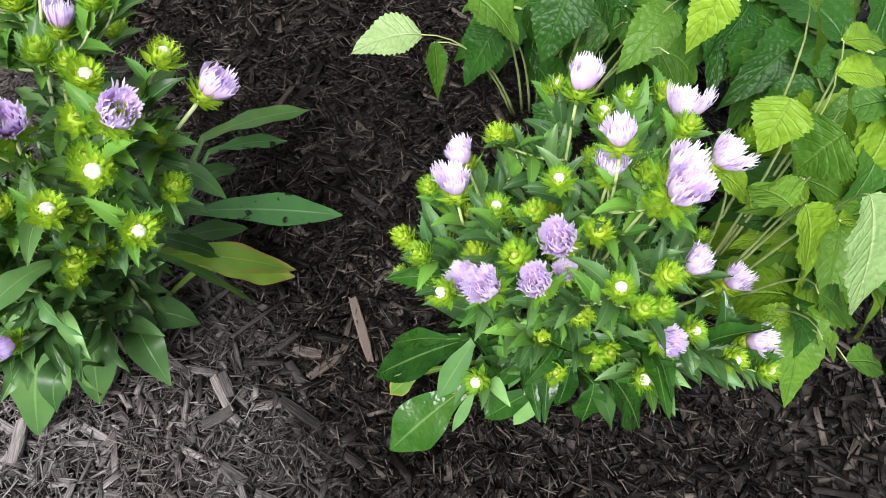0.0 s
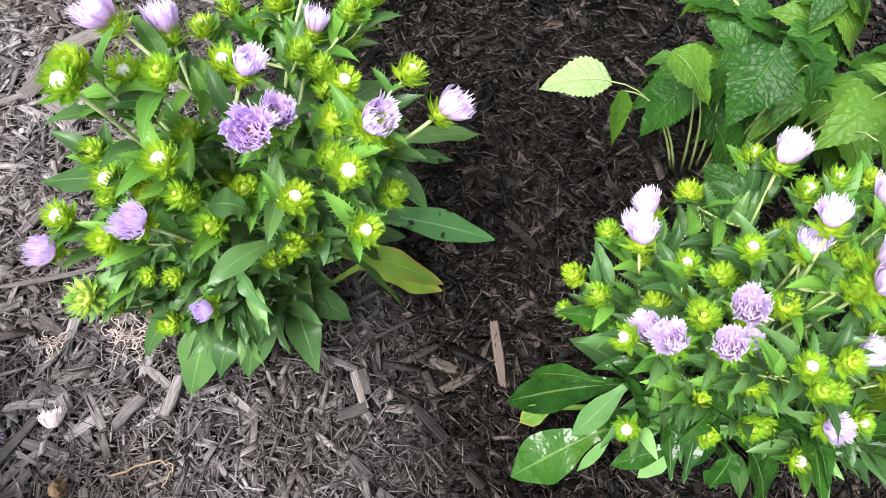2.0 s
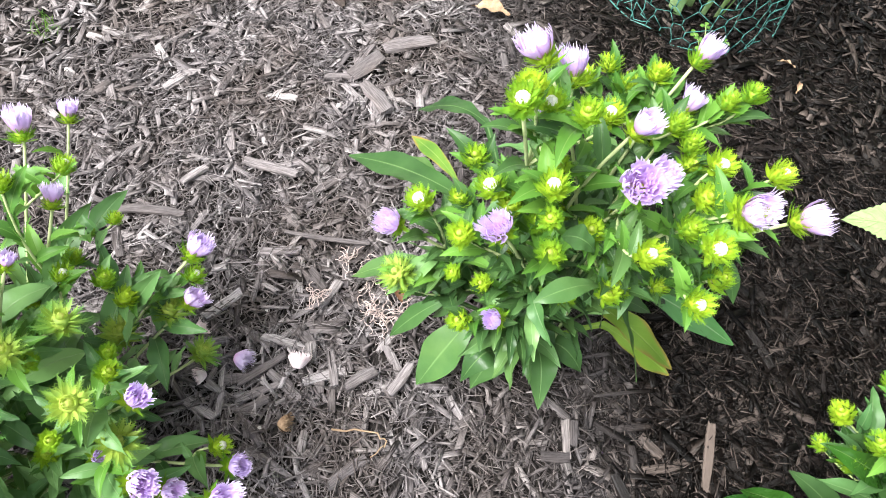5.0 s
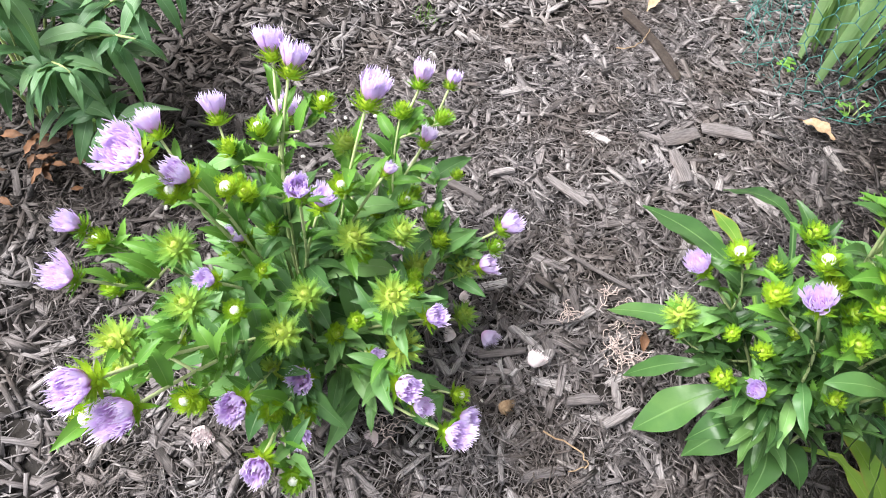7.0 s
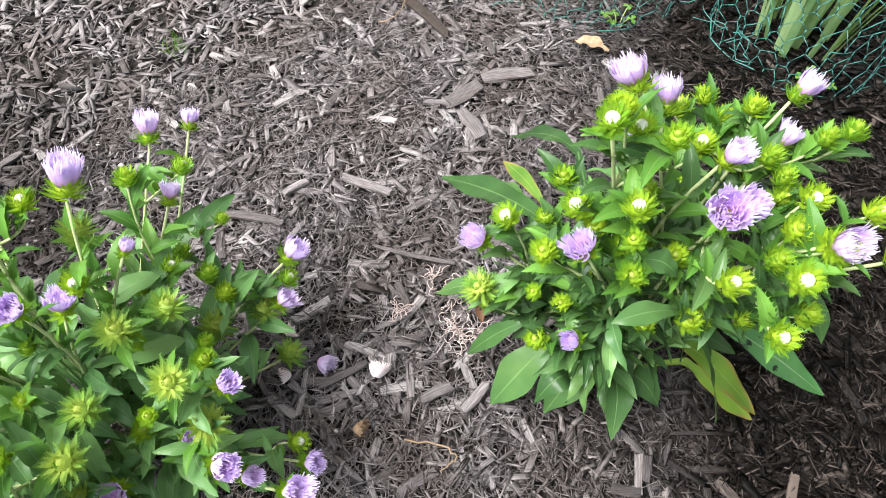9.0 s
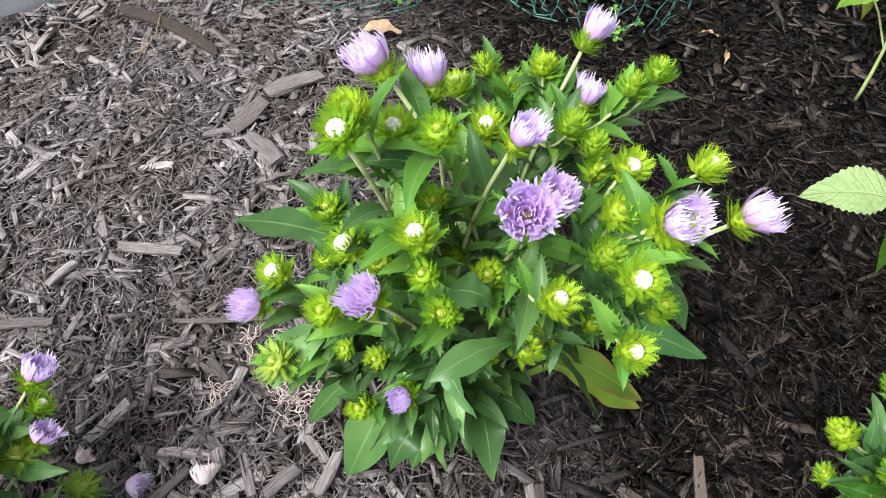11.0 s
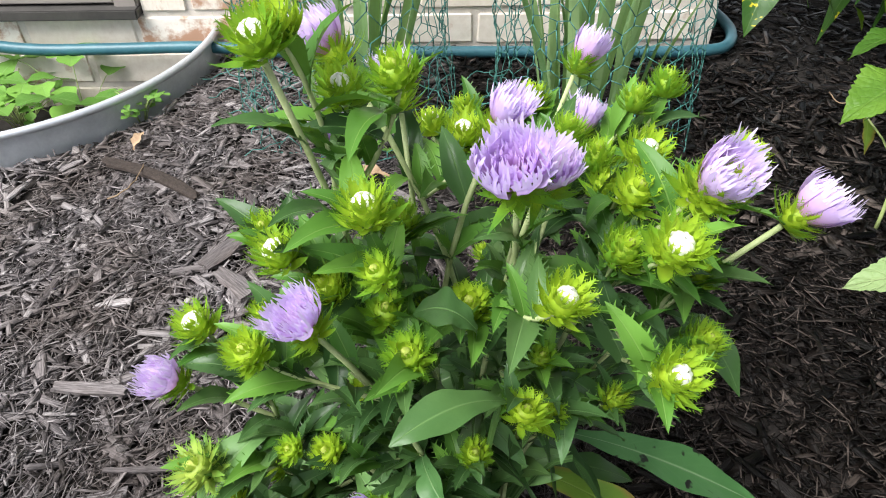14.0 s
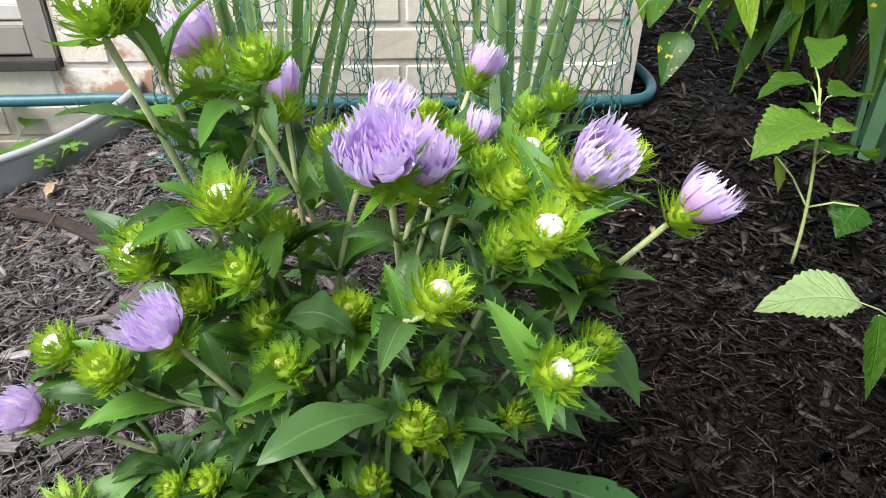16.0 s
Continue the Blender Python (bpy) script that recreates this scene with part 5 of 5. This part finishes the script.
part("stem", g.mesh("stem", MAT["stem"]), young)
leafy_plant("lance_leaved_shrub", (-1.0, -0.26, 0), [(-0.84, -0.10, 0.22), (-0.88, -0.04, 0.25), (-0.83, -0.18, 0.20), (-0.95, -0.08, 0.3), (-0.90, -0.22, 0.27), (-1.05, -0.10, 0.3), (-1.0, -0.25, 0.32), (-0.86, -0.30, 0.2), (-1.1, -0.3, 0.3), (-0.80, -0.14, 0.12), (-0.9, -0.12, 0.15)],
            ["shrub", "shrub_pale"], "leafy shrub with grey-green lance-shaped leaves", "shrub", 0.058, 0.30, 13, 0.42, 0.0, 0.3, 3, 12)
# its high stems stay out of view, added as a canopy to shade the mulch
spotted = leafy_plant("spotted_shrub", (0.06, 1.80, 0), [(-0.22, 1.70, 0.42), (-0.12, 1.46, 0.46), (0.02, 1.42, 0.50), (-0.18, 1.62, 0.62), (0.0, 1.60, 0.66), (0.16, 1.50, 0.55), (0.3, 1.6, 0.48), (-0.05, 1.95, 0.6), (-0.22, 1.86, 0.5), (0.22, 1.42, 0.42), (0.1, 1.75, 0.72), (0.34, 1.48, 0.6), (0.42, 1.7, 0.5), (-0.16, 1.44, 0.34), (0.08, 1.36, 0.40), (0.26, 1.36, 0.34)],
                      ["spotted", "salvia_dark", "salvia_lime"], "shrub with drooping dark leaves spotted yellow", "shrub", 0.10, 0.44, 14, 0.45, 0.0, 0.9, 3, 9, 14, "twig")
SPOTTED_LEAVES = [
    ((-0.193, 1.473, 0.160), (-0.202, 1.409, 0.080), 0.051, "spotted"),
    ((-0.192, 1.468, 0.200), (-0.124, 1.482, 0.120), 0.040, "spotted"),
    ((-0.140, 1.541, 0.150), (-0.080, 1.527, 0.090), 0.034, "spotted"),
    ((-0.146, 1.486, 0.280), (-0.081, 1.411, 0.180), 0.053, "salvia_lime"),
    ((-0.068, 1.646, 0.180), (-0.070, 1.636, 0.100), 0.043, "spotted"),
    ((-0.061, 1.688, 0.160), (-0.033, 1.664, 0.120), 0.022, "salvia_lime"),
    ((-0.060, 1.583, 0.100), (-0.035, 1.589, 0.060), 0.025, "salvia_lime"),
    ((-0.022, 1.645, 0.120), (0.020, 1.742, 0.110), 0.017, "salvia_lime"),
    ((-0.231, 1.447, 0.250), (-0.242, 1.424, 0.170), 0.052, "spotted"),
    ((-0.259, 1.472, 0.250), (-0.207, 1.478, 0.200), 0.053, "spotted"),
    ((-0.175, 1.447, 0.240), (-0.123, 1.570, 0.200), 0.045, "spotted"),
    ((-0.079, 1.545, 0.250), (-0.026, 1.592, 0.180), 0.033, "spotted"),
    ((-0.273, 1.432, 0.220), (-0.249, 1.401, 0.180), 0.017, "salvia_lime"),
    ((-0.175, 1.660, 0.160), (-0.224, 1.592, 0.200), 0.048, "spotted"),
    ((-0.109, 1.621, 0.200), (-0.166, 1.736, 0.120), 0.047, "spotted"),
    ((-0.034, 1.531, 0.250), (0.013, 1.577, 0.200), 0.044, "spotted"),
    ((-0.109, 1.580, 0.180), (-0.053, 1.780, 0.160), 0.046, "spotted"),
]
set_leaves(spotted, SPOTTED_LEAVES, 0.0, 9, (0.04, 1.74, 0.42), 0.25, False, True)
clump = holder("sword_leaved_clump", (0.14, 1.47, 0), "clump of upright dark green sword-shaped leaves beside a shrub", "plant", "caged clumps")
for k in range(7):
    a = 0.9 * k
    p = Vector((0.03 * math.cos(a), 0.03 * math.sin(a), 0))
    part("leaf", leaf_blade(p, p * 1.6 + Vector((0, 0, 0.25)), p * 3.2 + Vector((0, 0, 0.42)), 0.024, 0.3, 0.12, 0.3, 0.0, 12, 0.8, 0.0, 600 + k, 2).mesh("sword_leaf", MAT["sword_dark"]), clump)


def cage(at, radius, height, seed):
    """A cylinder of green hexagonal wire netting round a clump of sword leaves."""
    rng = random.Random(seed)
    thing = holder("wire_cage", at, "green plastic-coated chicken wire cage standing in mulch", "wire cage", "wire cages by the wall")
    cols = int(2 * math.pi * radius / 0.029)
    rows = int(height / 0.0245)
    loose = [[Vector((rng.gauss(0, 0.004), rng.gauss(0, 0.004), rng.gauss(0, 0.0035))) for _ in range(cols + 1)] for _ in range(rows + 2)]

    def at_node(c, r, up):
        a = 2 * math.pi * (c + 0.5 * (r % 2)) / cols
        rr = radius * (1 + 0.05 * math.sin(2 * a + seed) + 0.03 * math.sin(5 * a + r * 0.3) + 0.02 * math.sin(9 * a - r * 0.8))
        return Vector((rr * math.cos(a), rr * math.sin(a), 0.005 + r * 0.0245 + (0.009 if up else -0.002))) + loose[r][c % cols]
    # four bent panels of netting
    for side in range(4):
        g = Build()
        for r in range(rows):
            for c in range(cols * side // 4, cols * (side + 1) // 4):
                lo, hi = at_node(c, r, False), at_node(c, r, True)
                g.tube([lo, hi], [0.0010, 0.0010], 4)
                nxt = [at_node(c, r + 1, False), at_node(c - 1 if r % 2 == 0 else c + 1, r + 1, False)]
                for q in nxt:
                    g.tube([hi, q], [0.00075, 0.00075], 3)
        part("wire_mesh", g.mesh("wire_mesh", MAT["wire"]), thing)
    g = Build()
    ring = [at_node(c, 0, False) - Vector((0, 0, 0.0)) for c in range(cols)]
    g.tube(ring + ring[:1], [0.0012] * (cols + 1), 5)
    part("bottom_wire", g.mesh("bottom_wire", MAT["wire"]), thing)
    # loose ends of the netting bunched at the foot
    for k in range(14):
        a = -2.4 + rng.uniform(-0.9, 0.9)
        p = Vector((math.cos(a), math.sin(a), 0)) * radius * rng.uniform(0.98, 1.06) + Vector((0, 0, rng.uniform(0.004, 0.09)))
        d = rng.uniform(0, 6.28)
        line = [p.copy()]
        for _ in range(5):
            d += rng.uniform(-1.1, 1.1)
            p = p + Vector((math.cos(d), math.sin(d), rng.uniform(-0.5, 0.5))) * 0.013
            p.z = max(0.004, p.z)
            line.append(p.copy())
        g = Build()
        g.tube(line, [0.0008] * 6, 4)
        part("loose_wire", g.mesh("loose_wire", MAT["wire"]), thing)
    clump = holder("sword_leaved_clump", at, "clump of upright grey-green sword-shaped leaves inside a wire cage", "plant", "caged clumps")
    for k in range(30):
        a, r = rng.uniform(0, 6.28), radius * 0.5 * math.sqrt(rng.random())
        p = Vector((r * math.cos(a), r * math.sin(a), 0))
        L = rng.uniform(0.34, 0.58)
        d = Vector((math.cos(a), math.sin(a), 0)) * rng.uniform(0.02, 0.20)
        m = leaf_blade(p, p + d * 0.3 + Vector((0, 0, L * 0.6)), p + d + Vector((0, 0, L)), rng.uniform(0.010, 0.021), 0.3, 0.14, rng.uniform(-1.2, 1.2), 0.0, 12, 0.8, 0.0, seed * 30 + k, 2)
        part("leaf", m.mesh("sword_leaf", MAT["sword"]), clump)


cage((-0.70, 0.99, 0), 0.15, 0.46, 1)
cage((-0.365, 1.135, 0), 0.14, 0.46, 2)


def hose():
    u = WALL.to_3x3() @ Vector((1, 0, 0))
    n = WALL.to_3x3() @ Vector((0, -1, 0))
    pts = [WALL_AT + u * a + n * b + Vector((0, 0, z)) for a, b, z in
           ((-1.6, 0.03, 0.06), (-1.2, 0.03, 0.065), (-0.95, 0.03, 0.05), (-0.79, 0.03, 0.028), (-0.64, 0.03, 0.026), (-0.47, 0.03, 0.027), (-0.3, 0.03, 0.014), (-0.1, 0.03, 0.012), (0.1, 0.035, 0.012), (0.28, 0.04, 0.012), (0.40, 0.045, 0.013), (0.475, 0.025, 0.013), (0.51, -0.06, 0.012), (0.50, -0.2, 0.012))]
    line = []
    for i in range(len(pts) - 1):
        a, b, c, d = pts[max(0, i - 1)], pts[i], pts[i + 1], pts[min(len(pts) - 1, i + 2)]
        for k in range(8):
            t = k / 8
            line.append(0.5 * ((2 * b) + (c - a) * t + (2 * a - 5 * b + 4 * c - d) * t * t + (3 * b - a - 3 * c + d) * t ** 3))
    g = Build()
    g.tube(line, [0.0105] * len(line), 12)
    return tagged(new("garden_hose", g.mesh("garden_hose", MAT["hose"])), "teal garden hose lying along the foot of the wall", "hose")


hose()

# ---- on the mulch: single pieces of wood, fallen flowers, dead leaves, weeds ----


def wood_piece(length, width, thick, seed, mat="mulch"):
    """A split piece of bark or wood along x, with ragged ends and worn edges."""
    rng = random.Random(seed)
    verts, faces = [], []
    n = 5
    bend = rng.uniform(-0.06, 0.06) * length
    for i in range(n):
        f = i / (n - 1) - 0.5
        k = 1 - 0.35 * rng.random() * (abs(f) * 2) ** 3
        for y, z in ((-1, -1), (1, -1), (1, 0.55), (0.7, 1), (-0.7, 1), (-1, 0.55)):
            verts.append((f * length + rng.uniform(-0.05, 0.05) * length * (abs(f) > 0.4), y * width / 2 * k * rng.uniform(0.85, 1.1) + bend * (f * f * 4 - 0.5), z * thick / 2 * rng.uniform(0.8, 1.1)))
    for i in range(n - 1):
        for j in range(6):
            a, b = i * 6 + j, i * 6 + (j + 1) % 6
            faces.append((a, b, b + 6, a + 6))
    faces += [tuple(range(6))[::-1], tuple(range((n - 1) * 6, n * 6))]
    me = bpy.data.meshes.new("wood_chip")
    me.from_pydata(verts, [], faces)
    shift = rng.uniform(0, 9)
    flat = np.array(verts, dtype=np.float32)[:, :2] + shift
    idx = np.zeros(len(me.loops), dtype=np.int32)
    me.loops.foreach_get("vertex_index", idx)
    me.uv_layers.new(name="UVMap").data.foreach_set("uv", flat[idx].ravel())
    me.materials.append(MAT[mat])
    return me


def lay(name, a, b, width, thick, seed, z=0.008, mat="mulch"):
    a, b = Vector((*a, z)), Vector((*b, z))
    me = wood_piece((b - a).length, width, thick, seed, mat)
    turn = math.atan2(b.y - a.y, b.x - a.x)
    ob = part(name, me, GROUND, Matrix.Translation((a + b) / 2) @ Matrix.Rotation(turn, 4, "Z"))
    return ob


for k, (ax, ay, bx, by, w) in enumerate((
        (-0.51, 0.348, -0.426, 0.403, 0.006), (-0.691, 0.231, -0.626, 0.281, 0.011), (-0.634, 0.388, -0.567, 0.419, 0.014), (-0.665, 0.31, -0.661, 0.347, 0.010), (0.029, 0.494, 0.059, 0.425, 0.011),
        (-0.026, 0.371, 0.017, 0.348, 0.012), (-0.099, 0.334, -0.075, 0.354, 0.012), (-0.095, 0.392, -0.079, 0.367, 0.010), (-0.092, 0.433, -0.045, 0.482, 0.004), (-0.921, 0.703, -0.745, 0.702, 0.020),
        (-0.635, 0.594, -0.632, 0.657, 0.026), (-0.639, 0.672, -0.597, 0.738, 0.024))):
    lay("wood_chip", (ax, ay), (bx, by), w, min(0.006, w * 0.5), 800 + k, 0.011, "bark" if k in (4, 9) else "mulch")
for k, (ax, ay, bx, by, w) in enumerate(((-0.315, 0.249, -0.303, 0.288, 0.013), (-0.611, 0.599, -0.551, 0.584, 0.022), (-0.272, 0.277, -0.277, 0.319, 0.012), (-0.407, 0.174, -0.393, 0.232, 0.009),
                                         (-0.076, 0.351, -0.102, 0.385, 0.009))):
    lay("wood_chip", (ax, ay), (bx, by), w, min(0.007, w * 0.6), 830 + k, 0.011)
rng = random.Random(77)
PIECES = [wood_piece(rng.uniform(0.028, 0.06), rng.uniform(0.007, 0.014), rng.uniform(0.003, 0.006), 850 + k) for k in range(14)]
count = 0
while count < 250:
    x, y = rng.uniform(-1.0, 0.35), rng.uniform(-0.3, 0.95)
    if in_well(x, y, 0.05) or rng.random() > 0.45 + 0.55 * (x < -0.2):
        continue
    part("wood_chip", PIECES[rng.randrange(14)], GROUND, Matrix.Translation((x, y, lie(x, y) + 0.010)) @ Matrix.Rotation(rng.uniform(0, 6.28), 4, "Z") @ Matrix.Rotation(rng.gauss(0, 0.1), 4, "Y") @ Matrix.Rotation(rng.gauss(0, 0.15), 4, "X"))
    count += 1


def fallen(at, way, size, seed, mat="wilted", label="wilted pinkish white flower head fallen on mulch"):
    """A spent corolla lying on the ground."""
    me = flower_petals(seed, 0.85, 0.35).mesh("fallen_flower", MAT[mat])
    ob = new("fallen_flower", me)
    ob.matrix_basis = facing(Vector(at), way, 0.3, size)
    return tagged(ob, label, "fallen flower", "fallen flowers")


fallen((-0.366, 0.222, 0.012), (-0.5, 0.8, 0.35), 0.8, 901)
fallen((-0.44, 0.19, 0.013), (0.9, 0.3, 0.05), 0.8, 902, "petal_pale", "faded lavender flower head fallen on mulch")
fallen((-0.345, 0.168, 0.010), (0.7, 0.5, 0.25), 0.6, 903, "brown_dry", "dry brown flower head on mulch")
fallen((-0.49, 0.18, 0.012), (0.3, 0.8, 0.3), 0.5, 904)
fallen((-0.44, 0.163, 0.010), (-0.3, -0.8, 0.3), 0.55, 905)
fallen((-0.364, 0.03, 0.008), (0.4, -0.8, 0.2), 0.6, 906)
fallen((-0.443, -0.150, 0.010), (0.8, -0.3, 0.3), 0.7, 907)
fallen((-0.645, -0.146, 0.012), (-0.5, 0.4, 0.4), 0.6, 908, "brown_dry", "dry brown flower head on mulch")


def tangle(at, count, reach, seed):
    """Dried thread-like petals in a loose tangle."""
    rng = random.Random(seed)
    g = Build()
    for _ in range(count):
        p = Vector((rng.gauss(0, reach), rng.gauss(0, reach), rng.uniform(0.0, 0.008)))
        d = rng.uniform(0, 6.28)
        line = [p.copy()]
        for _ in range(7):
            d += rng.uniform(-1.1, 1.1)
            p = p + Vector((math.cos(d), math.sin(d), rng.uniform(-0.4, 0.45))) * 0.0032
            p.z = max(0.0, p.z)
            line.append(p.copy())
        g.tube(line, [0.0005] * 8, 4)
    ob = new("dried_petal_tangle", g.mesh("dried_petal_tangle", MAT["dried"]))
    ob.location = at
    return tagged(ob, "tangle of dried pinkish white petal threads on mulch", "dried petals", "dried petal tangles")


tangle((-0.344, 0.343, 0.010), 44, 0.012, 1)
tangle((-0.384, 0.378, 0.010), 22, 0.010, 2)
tangle((-0.424, 0.366, 0.010), 12, 0.007, 3)
tangle((-0.424, 0.309, 0.010), 14, 0.006, 4)
tangle((-0.365, 0.035, 0.010), 16, 0.008, 5)


def dead_leaf(at, length, turn, seed, mat="brown_dry"):
    rng = random.Random(seed)
    me = leaf_blade((0, 0, 0), (0, length * 0.5, length * rng.uniform(0.15, 0.35)), (0, length, 0.004), length * 0.4, 0.5, rng.uniform(0.15, 0.3), rng.uniform(-0.8, 0.8), 0.12, 12, 0.1, 0.0, seed).mesh("dead_leaf", MAT[mat])
    ob = new("dead_leaf", me)
    ob.matrix_basis = Matrix.Translation(at) @ Matrix.Rotation(turn, 4, "Z")
    return tagged(ob, "curled dry brown dead leaf on mulch", "dead leaf", "dead leaves")


def pebble(seed):
    rng = random.Random(seed)
    bm = bmesh.new()
    bmesh.ops.create_icosphere(bm, subdivisions=2, radius=0.5)
    for v in bm.verts:
        v.co *= 1 + 0.25 * noise.noise(v.co * 1.7 + Vector((seed, 0, 0)))
        v.co = Vector((v.co.x, v.co.y * 0.8, v.co.z * 0.55))
    me = bpy.data.meshes.new("pebble")
    bm.to_mesh(me)
    bm.free()
    me.polygons.foreach_set("use_smooth", [True] * len(me.polygons))
    me.materials.append(MAT["stone"])
    return me


PEBBLES = [pebble(k) for k in range(4)]
rng = random.Random(17)
for k in range(46):
    x, y = (-0.80 + rng.gauss(0, 0.05), 0.08 + rng.gauss(0, 0.10)) if k % 3 else (rng.uniform(-0.95, -0.3), rng.uniform(-0.1, 0.7))
    d = rng.uniform(0.004, 0.010)
    ob = new("pebble", PEBBLES[k % 4])
    ob.matrix_basis = Matrix.Translation((x, y, lie(x, y) + 0.010)) @ Matrix.Rotation(rng.uniform(0, 6.28), 4, "Z") @ Matrix.Diagonal((d, d, d, 1))
    tagged(ob, "small pale rounded pebble among the mulch", "pebble", "pebbles in the mulch")


def bare_twig(a, b, c, thick):
    g = Build()
    line = bezier(Vector(a), Vector(b) * 2 - (Vector(a) + Vector(c)) / 2, Vector(c), 14)
    wob = random.Random(int(a[0] * 1000))
    line = [p + Vector((wob.gauss(0, 0.0012), wob.gauss(0, 0.0012), 0)) for p in line]
    g.tube(line, [thick * (1 - 0.035 * i) for i in range(14)], 6)
    return tagged(new("bare_twig", g.mesh("bare_twig", MAT["twig"])), "thin curved dry brown twig on mulch", "twig", "twigs on the mulch")


bare_twig((-0.291, 0.206, 0.014), (-0.243, 0.232, 0.020), (-0.241, 0.210, 0.012), 0.0012)
bare_twig((-0.843, 0.635, 0.012), (-0.831, 0.666, 0.020), (-0.870, 0.717, 0.012), 0.0012)
bare_twig((-0.051, 1.422, 0.012), (-0.026, 1.378, 0.020), (-0.008, 1.471, 0.012), 0.0012)
rng = random.Random(5)
for k in range(30):
    dead_leaf((-0.907 + rng.gauss(0, 0.04), -0.263 + rng.gauss(0, 0.05), 0.012), rng.uniform(0.016, 0.040), rng.uniform(0, 6.28), 60 + k, "rust")
dead_leaf((-0.91, 0.737, 0.012), 0.045, 0.5, 80)
dead_leaf((-0.60, 0.835, 0.012), 0.062, -1.2, 81)
dead_leaf((-0.335, 0.37, 0.012), 0.03, 1.0, 82, "rust")
dead_leaf((-0.15, 1.09, 0.012), 0.03, 2.0, 83)
dead_leaf((-0.125, 1.04, 0.012), 0.025, 0.3, 84)


def weed(at, stems, reach, leaf, seed, label, mat="weed", round_=0.8):
    """A small weed: short stalks, each with a fan of three rounded leaflets."""
    rng = random.Random(seed)
    thing = holder("weed", at, label, "weed", "weeds")
    me = leaf_blade((0, 0, 0), (0, leaf * 0.5, leaf * 0.12), (0, leaf, -leaf * 0.05), leaf * round_, 0.6, 0.08, 0.1, 0.03, 9, 0.25, 0.0, seed).mesh("leaf", MAT[mat])
    for k in range(stems):
        a = rng.uniform(0, 6.28)
        r = reach * math.sqrt(rng.random())
        tip = Vector((r * math.cos(a), r * math.sin(a), reach * rng.uniform(0.3, 0.9)))
        line = bezier(Vector((tip.x * 0.2, tip.y * 0.2, -0.005)), Vector((tip.x * 0.5, tip.y * 0.5, tip.z)), tip, 6)
        g = Build()
        g.tube(line, [0.0009] * 6, 5)
        part("stem", g.mesh("stem", MAT["stem"]), thing)
        for j in range(3):
            m = Matrix.Translation(tip) @ Matrix.Rotation(a + j * 2.1, 4, "Z") @ Matrix.Rotation(rng.uniform(-0.3, 0.3), 4, "X")
            part("leaf", me, thing, m)
    return thing


weed((-0.996, 0.824, 0.000), 14, 0.045, 0.014, 1, "small pale green clover weed beside the window well")
weed((-1.336, 0.814, -0.100), 34, 0.10, 0.024, 2, "low round-leaved weed in the window well")
weed((-1.245, 0.882, -0.100), 8, 0.14, 0.055, 3, "broad-leaved weed growing against the brick wall", "weed", 0.85)
weed((-0.921, -0.205, 0.000), 3, 0.035, 0.028, 7, "small heart-leaved weed under the shrub")
weed((-0.72, 0.90, 0.0), 5, 0.03, 0.010, 4, "tiny clover weed inside the wire cage")
weed((-0.58, 0.93, 0.0), 5, 0.03, 0.010, 5, "tiny clover weed inside the wire cage")
weed((-0.28, 1.03, 0.0), 7, 0.03, 0.009, 6, "tiny clover weed at the wire cage")


def grass_tuft(at, seed):
    rng = random.Random(seed)
    g = Build()
    for _ in range(40):
        a, r = rng.uniform(0, 6.28), rng.gauss(0, 0.014)
        p = Vector((r * math.cos(a), r * math.sin(a), -0.004))
        e = p + Vector((rng.gauss(0, 0.012), rng.gauss(0, 0.012), rng.uniform(0.012, 0.03)))
        g.strip([p, p.lerp(e, 0.6) + Vector((0, 0, 0.004)), e], [Vector((math.cos(a), math.sin(a), 0))] * 3, [0.0012, 0.001, 0.0003], 0.0, None, (0, 1), (0, 1), 1)
    ob = new("grass_tuft", g.mesh("grass_tuft", MAT["weed"]))
    ob.location = at
    return tagged(ob, "small tuft of fine green grass in mulch", "grass")


grass_tuft((-1.02, 0.358, 0.004), 3)

# ---- bricks of the house wall ----
BRICKS = []
for k in range(5):
    rng = random.Random(700 + k)
    me = boxes_mesh("brick", [(-0.097, 0.097, -0.006, 0.05, -0.0285, 0.0285)], MAT["brick_bare" if k == 4 else "brick"])
    bm = bmesh.new()
    bm.from_mesh(me)
    bmesh.ops.bevel(bm, geom=bm.edges[:], offset=0.0035, segments=1, affect="EDGES")
    for v in bm.verts:
        v.co += Vector((rng.uniform(-1, 1), rng.uniform(-1, 1), rng.uniform(-1, 1))) * 0.0015
    bm.to_mesh(me)
    bm.free()
    BRICKS.append(me)
rng = random.Random(9)
for course in range(-4, 7):
    z = 0.076 - 0.0335 + 0.0676 * course
    for k in range(-8, 8):
        x = 0.016 + 0.102 + 0.204 * k + (0.102 if course % 2 else 0)
        if x > CORNER - 0.09:
            continue
        if WIN_L - 0.1 < x < WIN_R + 0.098 and WIN_B - 0.02 < z < WIN_T:
            # a brick cut to meet the window's jamb
            cut = x + 0.097 - (WIN_R + 0.004)
            if 0.03 < cut < 0.19:
                part("brick", BRICKS[4 if rng.random() < 0.5 else 1], house, Matrix.Translation((x + 0.097 - cut / 2, 0.006, z)) @ Matrix.Diagonal((cut / 0.194, 1, 1, 1)))
            continue
        part("brick", BRICKS[4 if abs(x - WIN_R - 0.05) < 0.16 and 0.02 < z < 0.3 else rng.randrange(4)], house, Matrix.Translation((x, 0.006 + rng.uniform(-0.001, 0.001), z)))
